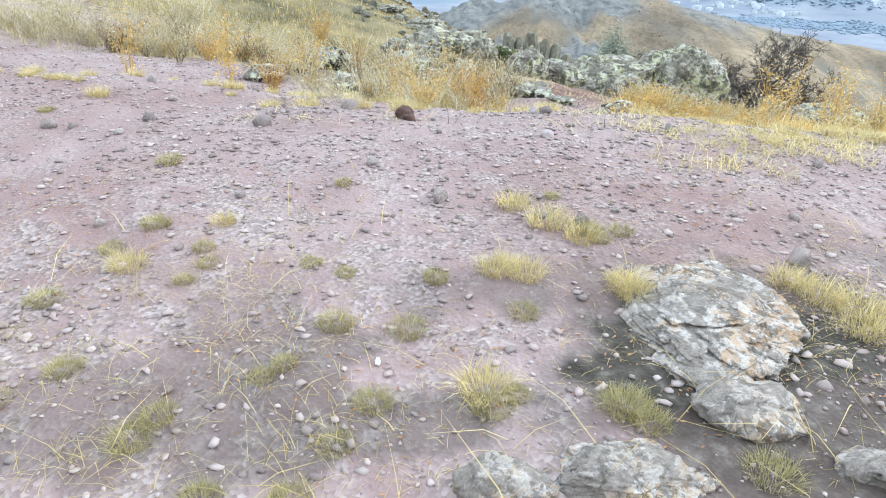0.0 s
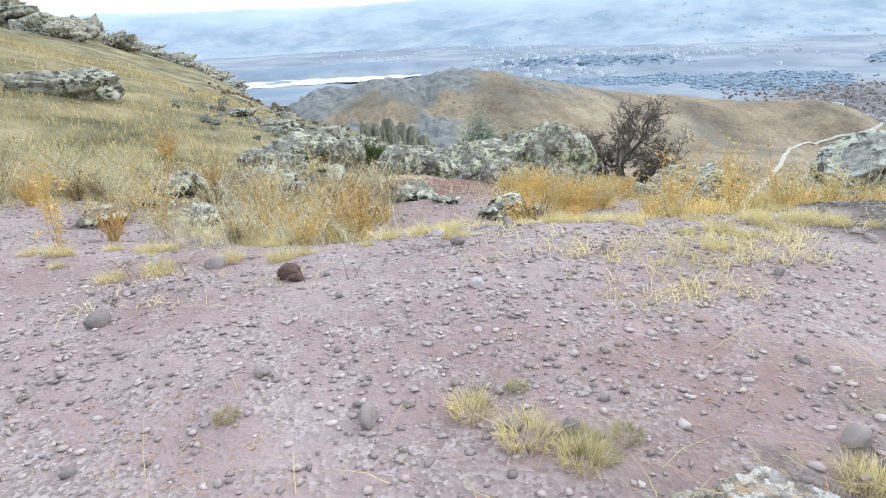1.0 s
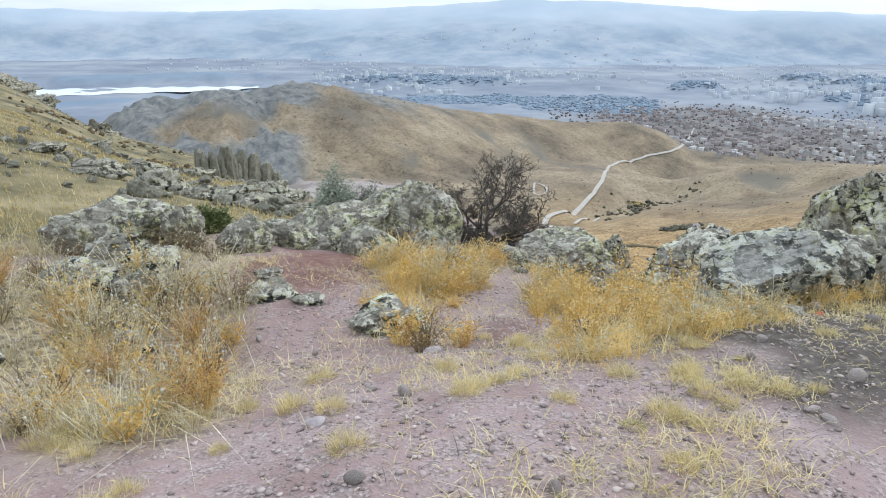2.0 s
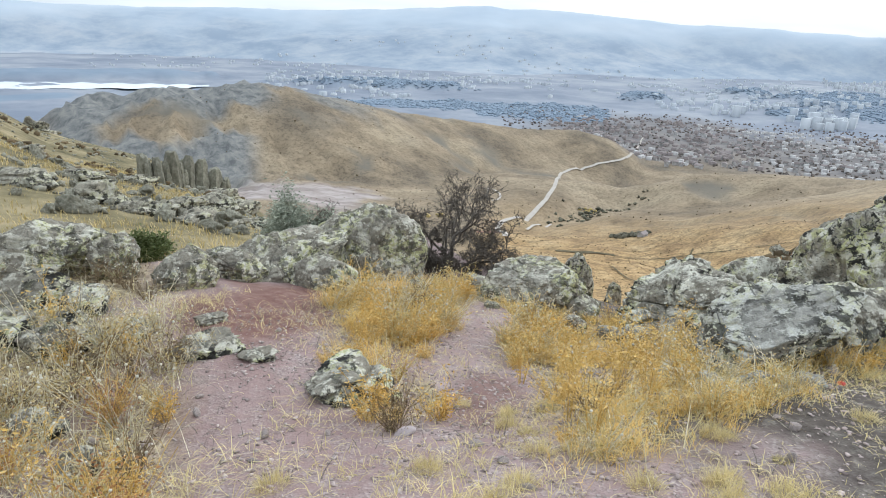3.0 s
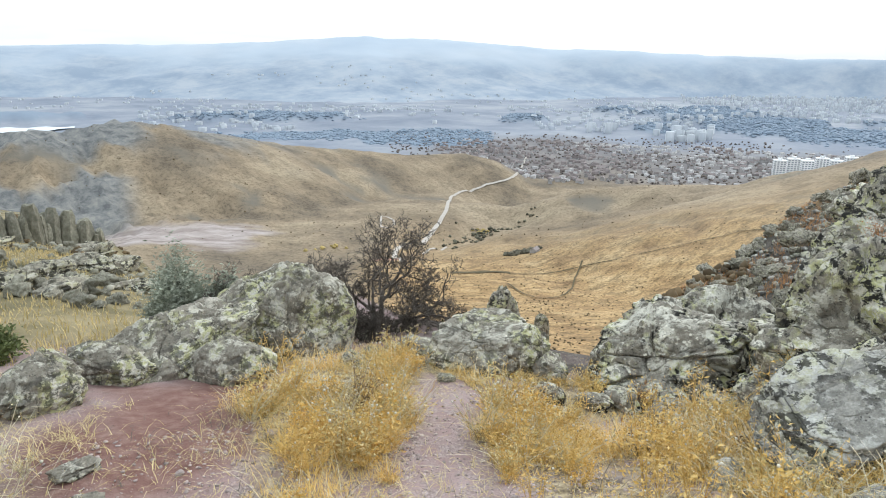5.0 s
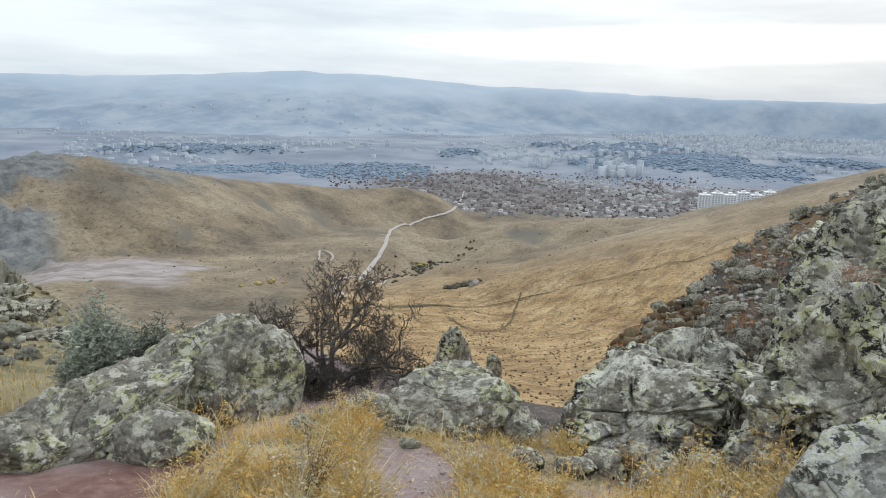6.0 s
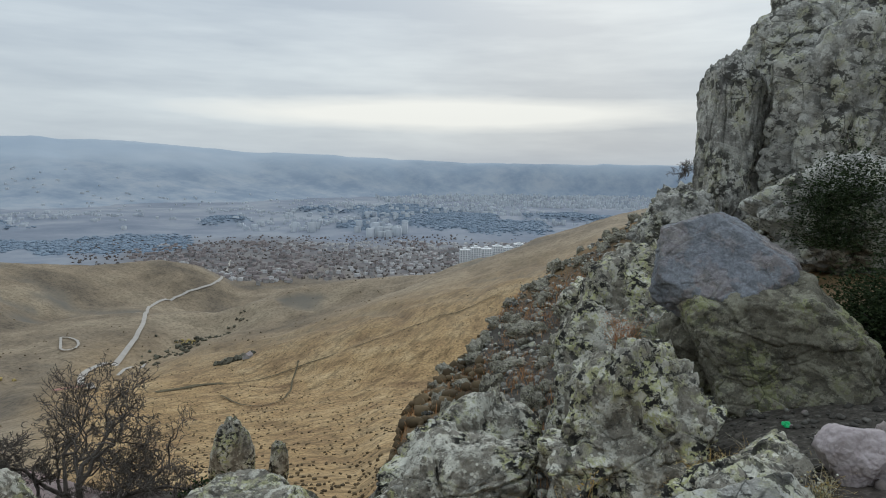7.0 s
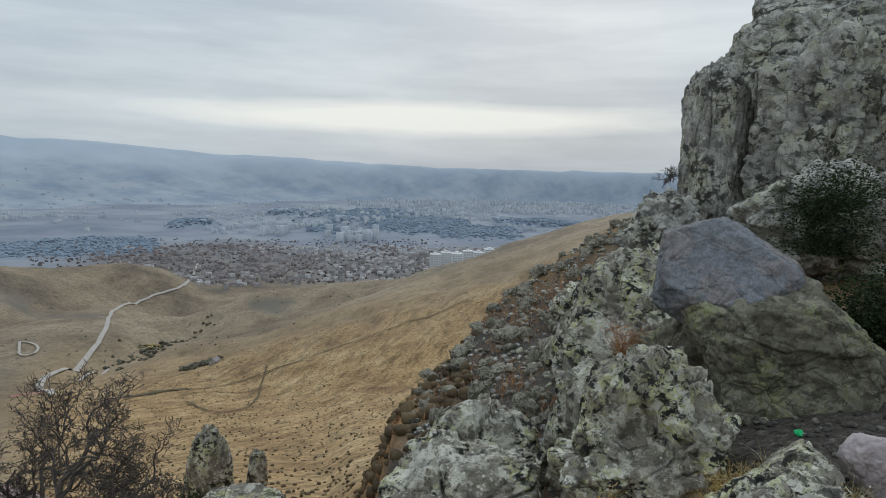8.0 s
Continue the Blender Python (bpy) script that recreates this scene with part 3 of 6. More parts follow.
M_YELLOW_TREE = simple("yellow_autumn_crown", ((0.3, (0.32, 0.24, 0.09)), (0.7, (0.46, 0.36, 0.15))), 0.5, 1.0, 0.0, 0.3, True)
M_GREYGREEN = plant_material("grey_green_needle", (0.24, 0.265, 0.205), (0.46, 0.49, 0.40), 0.7, 0.3)
M_OLIVE_LEAF = plant_material("olive_dry_leaf", (0.40, 0.31, 0.12), (0.72, 0.57, 0.29))
M_SEED = plant_material("white_seed_head", (0.55, 0.52, 0.42), (0.80, 0.77, 0.68))
M_TWIG = simple("dark_bark", ((0.3, (0.065, 0.055, 0.048)), (0.7, (0.16, 0.14, 0.12))), 12.0, 0.9, 0.5)
M_PEBBLE = simple("gravel_stone", ((0.3, (0.27, 0.205, 0.19)), (0.7, (0.48, 0.41, 0.385))), 5.0, 0.9, 0.3, 0.45, True)
M_STONE = simple("loose_stone", ((0.3, (0.26, 0.215, 0.20)), (0.7, (0.46, 0.40, 0.375))), 18.0, 0.9, 0.6, 0.3)
M_PINKSTONE = simple("pinkish_grey_stone", ((0.3, (0.34, 0.29, 0.29)), (0.7, (0.50, 0.44, 0.44))), 14.0, 0.9, 0.5)
M_BASALT = simple("weathered_column_rock", ((0.3, (0.12, 0.115, 0.085)), (0.55, (0.25, 0.24, 0.19)), (0.75, (0.38, 0.365, 0.31))), 3.5, 0.95, 0.9, 0.25)
M_SLATE = rock_material("blue_grey_split_face", (0.21, 0.225, 0.255), (0.29, 0.305, 0.33), (0.27, 0.225, 0.215), 0.55, 0.06, 0.35, 0.9)
M_OUTCROP = rock_material("outcrop_rock", (0.25, 0.228, 0.178), (0.40, 0.372, 0.30), (0.53, 0.505, 0.425), 0.75, 0.4, 0.9, 1.3)
M_DARKSTONE = simple("dark_brown_stone", ((0.3, (0.07, 0.04, 0.032)), (0.7, (0.16, 0.10, 0.085))), 20.0, 0.9, 0.6)
M_CHIP = simple("dark_grey_chip", ((0.3, (0.05, 0.046, 0.04)), (0.7, (0.16, 0.15, 0.13))), 12.0, 0.9, 0.5, 0.5, True)
M_ROAD = simple("pale_dirt_track", ((0.3, (0.37, 0.335, 0.295)), (0.7, (0.46, 0.425, 0.38))), 0.2, 1.0, 0.0)
M_BARE = simple("red_bare_earth", ((0.3, (0.30, 0.14, 0.11)), (0.7, (0.42, 0.24, 0.20))), 0.05, 1.0, 0.0)
M_CREEK = simple("dark_scrub_line", ((0.3, (0.07, 0.06, 0.035)), (0.7, (0.15, 0.12, 0.07))), 0.3, 1.0, 0.0)
M_PLASTIC = simple("green_plastic", ((0.3, (0.02, 0.42, 0.13)), (0.7, (0.05, 0.55, 0.20))), 30.0, 0.3, 0.2)
M_BLUEPLASTIC = simple("blue_plastic", ((0.3, (0.04, 0.14, 0.50)), (0.7, (0.08, 0.22, 0.62))), 30.0, 0.35, 0.2)
M_REDPLASTIC = simple("red_plastic", ((0.3, (0.50, 0.03, 0.02)), (0.7, (0.62, 0.06, 0.04))), 30.0, 0.35, 0.2)
M_WALL = simple("house_plaster", ((0.3, (0.29, 0.28, 0.278)), (0.7, (0.50, 0.485, 0.475))), 0.2, 0.9, 0.0, 0.4)
M_ROOF = simple("tile_roof", ((0.3, (0.17, 0.15, 0.147)), (0.7, (0.27, 0.23, 0.22))), 0.4, 0.9, 0.0, 0.5)
M_FLAT = simple("pale_slab_wall", ((0.3, (0.76, 0.77, 0.78)), (0.7, (0.86, 0.86, 0.86))), 0.15, 0.8, 0.0, 0.1)
M_PINKFLAT = simple("salmon_plaster", ((0.3, (0.52, 0.40, 0.36)), (0.7, (0.62, 0.48, 0.43))), 0.15, 0.85, 0.0, 0.15)
M_WINDOW = simple("dark_window_glass", ((0.3, (0.16, 0.18, 0.21)), (0.7, (0.24, 0.27, 0.31))), 0.4, 0.25, 0.0)
# pale distant walls, with bluish haze put into the colour
M_CITY = simple("hazed_city_walls", ((0.3, (0.345, 0.38, 0.43)), (0.7, (0.50, 0.525, 0.55))), 0.01, 1.0, 0.0, 0.12, True)
M_VALLEYTREE = simple("valley_thicket", ((0.3, (0.07, 0.075, 0.055)), (0.7, (0.16, 0.14, 0.10))), 0.05, 1.0, 0.0, 0.5, True)
M_TOWNTREE = simple("bare_town_trees", ((0.3, (0.115, 0.105, 0.10)), (0.7, (0.19, 0.155, 0.135))), 0.05, 1.0, 0.0, 0.3, True)
# distant trees: the blue-grey is haze painted into the crowns
M_WOOD = simple("hazed_far_wood", ((0.3, (0.205, 0.262, 0.33)), (0.7, (0.25, 0.305, 0.37))), 0.02, 1.0, 0.0)
M_HILLBUSH = simple("hill_scrub", ((0.3, (0.075, 0.058, 0.036)), (0.7, (0.17, 0.122, 0.068))), 0.4, 1.0, 0.0, 0.4, True)
# the sky's pale reflection is put into this near-white base colour
k = Mat("lake_water_sheen", 0.15)
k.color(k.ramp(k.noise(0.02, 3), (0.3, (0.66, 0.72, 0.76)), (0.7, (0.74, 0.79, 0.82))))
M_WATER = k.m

rng = np.random.default_rng(7)


def ico(sub):
    bm = bmesh.new()
    bmesh.ops.create_icosphere(bm, subdivisions=sub, radius=1.0)
    bm.verts.ensure_lookup_table()
    v = np.array([p.co[:] for p in bm.verts])
    f = np.array([[p.index for p in q.verts] for q in bm.faces])
    bm.free()
    return v, f


ICO = {n: ico(n) for n in (1, 2, 3, 4, 5, 6, 7)}


def cell_blocks(p, n, seed, lift, gap, width, bed):
    """How far the broken blocks of a boulder stand out, with clefts between them."""
    r_ = np.random.default_rng(seed)
    c = r_.normal(size=(n, 3))
    c = c / np.linalg.norm(c, axis=1)[:, None] * r_.uniform(0.6, 1.0, n)[:, None] * np.array(bed)
    shake = np.stack([fbm(p[:, 0] * 2.2 + 7 * i, p[:, 1] * 2.2, p[:, 2] * 2.2, 3, seed + i) for i in range(3)], 1)
    q = (p + 0.09 * shake) * np.array(bed)
    d = np.sqrt(np.maximum((q ** 2).sum(1)[:, None] + (c ** 2).sum(1)[None] - 2 * q @ c.T, 0))
    i = d.argmin(1)
    two = np.partition(d, 1, axis=1)[:, :2]
    out = r_.uniform(-1, 1, n)[i] + ((q - c[i]) * r_.normal(0, 1.6, (n, 3))[i]).sum(1)
    return lift * out - gap * (1 - smooth(0, width, two[:, 1] - two[:, 0])) * smooth(-0.4, 0.3, shake[:, 0])


def rock_mesh(sub, size, seed, planes=12, rough=0.05, cracks=0.03, cuts=(), pillars=0.0, blocks=1.0, bed=(1.0, 1.0, 1.3)):
    """Verts and faces of an angular boulder: a lump cut by planes, then weathered. cuts: extra (normal, distance)."""
    u, f = ICO[sub]
    r_ = np.random.default_rng(seed)
    n = r_.normal(size=(planes, 3))
    n /= np.linalg.norm(n, axis=1)[:, None]
    d = r_.uniform(0.72, 0.98, planes)
    if len(cuts):
        cn = np.array([c[0] for c in cuts], float)
        cn /= np.linalg.norm(cn, axis=1)[:, None]
        n, d = np.vstack([n, cn]), np.concatenate([d, [c[1] for c in cuts]])
    dots = u @ n.T
    rr = np.where(dots > 0.05, d / np.maximum(dots, 0.05), 9.0)
    rr = np.concatenate([rr, np.full((len(u), 1), 1.08)], 1)
    k_ = 70.0
    rad = -np.log(np.exp(-k_ * rr).sum(1)) / k_
    p = u * rad[:, None]
    big = fbm(p[:, 0] * 1.6 + seed, p[:, 1] * 1.6, p[:, 2] * 1.6, 5, seed, 0.55)
    ridge = 1 - np.abs(fbm(p[:, 0] * 2.6 + seed, p[:, 1] * 2.6, p[:, 2] * 2.6, 4, seed + 5))
    fine = fbm(p[:, 0] * 8 + seed, p[:, 1] * 8, p[:, 2] * 8, 4, seed + 9) if sub >= 4 else 0.0
    steps = fbm(p[:, 0] * 3.3 + seed, p[:, 1] * 3.3, p[:, 2] * 4.5, 3, seed + 3)
    steps = np.round(steps * 4) / 4 * 0.6 + steps * 0.4
    p = p * (1 + rough * big - cracks * np.clip(ridge - 0.72, 0, 1) * 5 + 0.75 * rough * steps + 0.2 * rough * fine)[:, None]
    if sub >= 4 and blocks:
        p = p * (1 + blocks * cell_blocks(p, 14, seed + 31, 0.07, 0.11, 0.045, bed))[:, None]
        if sub >= 6:
            p = p * (1 + blocks * cell_blocks(p, 90, seed + 37, 0.018, 0.05, 0.03, bed))[:, None]
            p = p * (1 + 0.012 * fbm(p[:, 0] * 15, p[:, 1] * 15, p[:, 2] * 15, 3, seed + 41, 0.6))[:, None]
    if pillars:
        v_ = 1 - np.abs(fbm(p[:, 0] * 3.1 + seed, p[:, 1] * 3.1, p[:, 2] * 0.55, 3, seed + 21))
        h_ = 1 - np.abs(fbm(p[:, 0] * 0.8 + seed, p[:, 1] * 0.8, p[:, 2] * 3.4, 3, seed + 22))
        p = p * (1 - pillars * (np.clip(v_ - 0.80, 0, 1) * 5 + 0.6 * np.clip(h_ - 0.85, 0, 1) * 5))[:, None]
    return p * np.array(size), f


def rock(name, x, y, size, seed, mat=None, rz=0.0, tilt=0.0, sink=0.25, sub=6, label="", group="", z=None, roll=0.0, **kw):
    """A boulder whose middle stands over (x, y), sunk into the ground by that share of its height."""
    v, f = rock_mesh(sub, size, seed, **kw)
    m = np.array(Matrix.Rotation(radians(rz), 3, "Z") @ Matrix.Rotation(radians(tilt), 3, "X") @ Matrix.Rotation(radians(roll), 3, "Y"))
    v = v @ m.T
    ob = mesh_ob(name, v, f, mat or M_ROCK)
    ob.location = (x, y, (float(land_height(x, y)) if z is None else z) - v[:, 2].min() - sink * (v[:, 2].max() - v[:, 2].min()))
    return tagged(ob, label, "rock", group)


# ---- boulders round the lookout ----
PALE = "pale grey boulder crusted with white and black lichen"
rock("boulder", 2.42, 8.55, (0.72, 0.40, 0.36), 11, M_BOULDER, rz=10, tilt=6, roll=-10, sink=0.40, sub=7, planes=7, blocks=0.9, bed=(1.0, 1.0, 1.8), label="long low boulder crusted with pale lichen beside the path", cuts=(((-0.35, -0.5, 1), 0.62), ((0.2, -1, 0.25), 0.72)))
rock("boulder", 1.98, 8.42, (0.30, 0.24, 0.22), 12, M_BOULDER, rz=-15, sink=0.42, sub=6, label=PALE)
rock("boulder", 3.58, 8.92, (0.62, 0.50, 0.55), 13, M_BOULDER, rz=-20, tilt=8, sink=0.32, sub=7, planes=6, label="big rounded grey boulder with yellow-green lichen beside a bare shrub", rough=0.045, blocks=0.55, bed=(1.2, 1.2, 0.6))
rock("boulder", 3.02, 8.68, (0.20, 0.2, 0.34), 14, M_BOULDER, rz=20, sink=0.3, blocks=0.8, label="cracked grey boulder with dark clefts")
rock("boulder", 3.28, 8.50, (0.13, 0.12, 0.26), 141, M_BOULDER, rz=60, sink=0.3, label="narrow grey rock leaning on a rounded boulder")
rock("boulder", 2.75, 8.12, (0.29, 0.23, 0.23), 15, M_BOULDER, rz=-25, sink=0.28, planes=7, blocks=0.5, label="rounded pale boulder standing on red dirt", rough=0.05)
rock("boulder", 1.52, 7.95, (0.28, 0.22, 0.2), 16, M_BOULDER, rz=30, sink=0.25, blocks=0.8, label="pale boulder on the edge of the red path")
rock("boulder", 0.42, 8.95, (0.62, 0.44, 0.37), 17, M_BOULDER, rz=-10, sink=0.3, sub=7, blocks=0.7, label="broad grey boulder with dark lichen above dry weeds")
rock("boulder", 1.02, 8.55, (0.2, 0.18, 0.24), 18, M_BOULDER, sink=0.3, label="small upright grey rock with brown stains")
rock("flat_rock", 1.30, 6.35, (0.20, 0.14, 0.085), 19, M_ROCK, sink=0.4, sub=5, rough=0.1, label="flat grey rock lying in the path")
rock("flat_rock", 1.58, 6.18, (0.11, 0.08, 0.05), 191, M_ROCK, sink=0.4, sub=5, rough=0.1, label="flat grey rock lying in the path")
rock("flat_rock", 1.46, 6.85, (0.10, 0.07, 0.05), 192, M_ROCK, sink=0.4, sub=5, rough=0.1, label="flat grey rock lying in the path")
rock("rock_mound", 1.93, 5.62, (0.33, 0.23, 0.125), 20, rz=35, sink=0.38, planes=9, blocks=1.5, label="jagged grey rock breaking through yellow weeds")
rock("boulder", 0.5, 7.75, (0.36, 0.22, 0.2), 21, rz=-15, sink=0.35, label="grey rock half buried in dry weeds")
rock("boulder", 0.60, 6.75, (0.22, 0.15, 0.17), 22, rz=15, sink=0.3, sub=6, label="small grey rock among dry weeds")
rock("boulder", 0.12, 7.05, (0.22, 0.16, 0.15), 23, sink=0.3, sub=5, label="grey rock among dry weeds")
for i, (x, y, s) in enumerate(((0.28, 6.95, 0.16), (0.98, 6.85, 0.10), (-0.25, 5.8, 0.11), (0.45, 5.75, 0.10), (-0.9, 5.9, 0.12), (0.75, 7.5, 0.15), (0.62, 5.3, 0.08), (-0.55, 6.9, 0.16))):
    rock("boulder", x, y, (s * 1.4, s, s * 0.9), 560 + i, rz=50 * i, sink=0.3, sub=5, label="grey lichened rock showing through dry weeds", group="rocks in the weeds")
rock("boulder", -0.8, 6.5, (0.2, 0.1, 0.06), 24, sink=0.3, sub=4, label="low pale rock beside the path")
rock("boulder", -4.0, 10.8, (0.35, 0.3, 0.22), 25, M_OUTCROP, sink=0.45, sub=5, label="dark grey rock on the grassy slope")
rock("slab_boulder", 4.80, 7.55, (0.50, 0.40, 0.34), 26, M_BOULDER, rz=-30, tilt=-8, sink=0.32, sub=7, planes=6, blocks=0.6, label="broad smooth grey slab boulder with green lichen", rough=0.045, cuts=(((-0.3, -0.4, 1), 0.7),))
rock("flat_rock", 4.55, 8.2, (0.26, 0.17, 0.12), 27, M_BOULDER, rz=20, sink=0.35, sub=5, label="flat grey rock beside the bare shrub")
rock("boulder", 5.02, 7.02, (0.17, 0.14, 0.15), 28, M_BOULDER, sink=0.3, sub=5, label="small grey boulder at the gully head")
rock("boulder", 5.25, 7.2, (0.14, 0.12, 0.12), 281, M_BOULDER, sink=0.3, sub=5, label="small grey boulder at the gully head")
rock("standing_stone", 9.8, 12.15, (0.36, 0.33, 0.90), 29, sink=0.1, label="rounded upright standing stone with dark lichen", rough=0.04, planes=6, blocks=0.35)
rock("standing_stone", 10.6, 11.86, (0.20, 0.18, 0.78), 30, sink=0.1, tilt=6, label="narrow pointed standing stone", rough=0.05, planes=6, blocks=0.4)
rock("boulder", 5.85, 6.45, (0.74, 0.52, 0.54), 31, rz=-25, sink=0.28, sub=7, rough=0.05, planes=9, blocks=1.25, label="domed boulder with black, white and yellow lichen", cuts=(((-0.6, -0.5, 0.7), 0.74), ((0.1, -0.2, 1), 0.86)))
for i, (x, y, s) in enumerate(((5.15, 5.95, 0.17), (5.45, 5.72, 0.15), (5.02, 6.25, 0.13), (4.75, 6.35, 0.10), (5.3, 6.15, 0.2), (5.62, 5.95, 0.19), (4.95, 5.75, 0.08), (4.55, 6.6, 0.09))):
    rock("boulder", x, y, (s * 1.3, s, s * 0.9), 580 + i, rz=40 * i, sink=0.25, sub=5, blocks=1.0, label="broken lichened rock at the foot of a domed boulder", group="rocks under the domed boulder")
rock("boulder", 6.08, 5.08, (0.58, 0.54, 0.60), 32, rz=12, sink=0.16, sub=7, rough=0.06, planes=9, blocks=1.7, label="chunky pale boulder with yellow-green and black lichen", cracks=0.05, cuts=(((-0.4, -0.75, -0.35), 0.62), ((-0.75, 0.3, 0.55), 0.78)))
rock("boulder", 5.55, 5.42, (0.24, 0.2, 0.2), 33, rz=40, sink=0.3, planes=9, label="broken grey boulder with dark clefts")
rock("boulder", 7.55, 5.62, (0.50, 0.44, 0.66), 342, rz=-40, sink=0.25, sub=6, planes=9, blocks=1.0, label="steep grey rock rib with black and yellow lichen")
rock("boulder", 8.37, 5.61, (0.62, 0.5, 0.78), 34, rz=-60, sink=0.25, sub=6, planes=9, blocks=1.0, label="steep grey rock rib with black and yellow lichen")
rock("boulder", 9.5, 5.66, (0.9, 0.7, 0.95), 35, rz=-50, sink=0.25, label="steep grey rock rib with yellow lichen")
rock("boulder", 7.7, 6.76, (0.6, 0.5, 0.5), 36, rz=-30, sink=0.3, label="dark grey rock on the scree slope")
rock("leaning_boulder", 4.10, 4.50, (0.46, 0.34, 0.24), 37, M_LEAN, rz=-32, roll=-15, sink=0.12, blocks=0.55, sub=7, planes=4, label="large pale tilted slab of a boulder leaning over dark gravel", rough=0.035,
     cuts=(((-0.25, -0.35, 1), 0.60), ((0.15, -1, -0.35), 0.66), ((0.9, -0.4, -0.6), 0.6), ((-1, 0.1, 0.2), 0.86)))
for i, (x, y, s) in enumerate(((3.62, 4.28, 0.12), (3.42, 4.42, 0.10), (3.80, 4.12, 0.09), (3.36, 4.22, 0.06), (3.52, 4.62, 0.11), (3.7, 4.86, 0.12))):
    rock("flat_rock", x, y, (s * 0.95, s * 0.7, s * 0.5), 540 + i, M_LEAN, rz=40 * i, sink=0.3, sub=5, blocks=1.0, label="pale broken rock lying under a leaning boulder", group="rocks under the leaning boulder")
rock("boulder", 4.62, 4.46, (0.36, 0.3, 0.27), 38, rz=10, sink=0.2, sub=7, blocks=0.7, label="pale grey boulder with yellow-green lichen")
rock("boulder", 5.22, 4.32, (0.40, 0.26, 0.26), 39, rz=5, sink=0.3, sub=6, blocks=0.7, label="grey boulder with yellow-green lichen beside dark gravel")
rock("boulder", 5.50, 3.90, (0.2, 0.18, 0.2), 40, M_PINKSTONE, sink=0.25, blocks=0.3, label="smooth pinkish grey boulder on dark gravel", rough=0.04)
rock("slab_boulder", 7.42, 4.20, (0.60, 0.80, 0.62), 41, M_SLAB, rz=0, sink=0.22, planes=4, rough=0.05, cracks=0.03, sub=7, blocks=0.4, label="huge dark green-grey boulder with flat weathered faces",
            cuts=(((-1, 0.05, 0.10), 0.66), ((-0.3, 0.12, 1), 0.80), ((-0.2, 1, -0.38), 0.76), ((-0.15, -0.75, 0.65), 0.76), ((-0.3, -1, 0.1), 0.88)))
rock("slab_boulder", 7.95, 4.0, (0.40, 0.42, 0.45), 412, M_SLAB, rz=10, sink=0.25, planes=10, rough=0.05, blocks=0.4, label="green-grey boulder wedged behind a flat-faced one", cuts=(((-1, 0, 0.35), 0.7), ((-0.2, -0.8, 0.7), 0.62)))
rock("slab_boulder", 8.07, 4.81, (0.5, 0.6, 0.5), 413, M_SLAB, sink=0.3, label="dark boulder under a split blue-grey one")
rock("split_boulder", 7.67, 4.66, (0.46, 0.62, 0.50), 411, M_SLATE, rz=0, sink=0.0, z=0.08, planes=3, rough=0.03, cracks=0.02, blocks=0.18, sub=7, label="blue-grey boulder with a flat split face",
     cuts=(((-0.8, 0.05, 0.6), 0.55), ((-0.1, 1, 0.1), 0.86), ((-0.1, -0.62, 0.9), 0.66)))
rock("boulder", 1.12, 1.82, (0.19, 0.33, 0.058), 42, M_PALE, rz=8, sink=0.5, sub=7, planes=8, blocks=0.9, label="pale rock with orange lichen at the edge of the dirt")
rock("boulder", 1.10, 1.46, (0.10, 0.08, 0.045), 421, M_PALE, sink=0.45, sub=5, label="pale lichened rock among grass tufts")
rock("boulder", 0.82, 1.29, (0.13, 0.07, 0.05), 43, M_PALE, sink=0.45, sub=6, label="flat pale rock among dry grass")
rock("boulder", 0.60, 1.28, (0.08, 0.055, 0.045), 44, M_PALE, sink=0.45, sub=5, label="flat pale rock among dry grass")
rock("boulder", 1.32, 1.30, (0.10, 0.07, 0.05), 431, M_PALE, sink=0.45, sub=5, label="flat pale rock among dry grass")
rock("boulder", 0.338, 3.40, (0.05, 0.045, 0.04), 45, M_DARKSTONE, sink=0.3, sub=4, label="dark brown stone standing on the red dirt")
rock("boulder", 1.92, 4.90, (0.055, 0.03, 0.03), 46, M_PINKSTONE, sink=0.3, sub=3, label="white angular stone lying in the weeds")
rock("boulder", 1.03, 4.03, (0.035, 0.03, 0.025), 47, M_PINKSTONE, sink=0.3, sub=3, label="small pinkish stone on the path")
rock("boulder", 0.93, 3.0, (0.028, 0.025, 0.02), 48, M_PINKSTONE, sink=0.3, sub=3, label="small pinkish stone on the red dirt")
rock("boulder", 4.98, 6.02, (0.05, 0.04, 0.03), 49, M_SEED, sink=0.2, sub=3, label="small white stone in front of a boulder")

for i, (az, r, s) in enumerate(((-23, 40, 1.5), (-20, 38, 1.3), (-17.5, 42, 1.5), (-15, 40, 1.1), (-13.5, 43, 1.2), (-11, 41, 0.9), (-9, 43, 0.9), (-6.5, 40, 0.7), (-26, 36, 1.6), (-3, 42, 0.7))):
    x, y, _ = polar(az, r, 0)
    rock("crag", x, y, (s * 1.5, s, s * 0.75), 70 + i, M_OUTCROP, rz=37 * i, sink=0.6, sub=5, blocks=2.0, label="dark weathered crag on the skyline of the slope", group="skyline crags", rough=0.22, cracks=0.1)
rock("boulder", -3.3, 14.8, (0.8, 0.6, 0.42), 68, M_OUTCROP, sink=0.42, sub=5, blocks=2.0, label="brownish boulder on the grassy slope")

# ---- the cliff ----
CLIFF = "towering weathered grey cliff face with cracks and lichen"
rock("cliff_pillar", 14.35, 4.78, (0.9, 0.66, 1.72), 51, M_CLIFF, sink=0.1, z=0.15, pillars=0.03, sub=7, label="tall rounded rock pillar at the edge of the cliff", rough=0.05, planes=9, blocks=0.55, bed=(1.0, 1.0, 0.45))
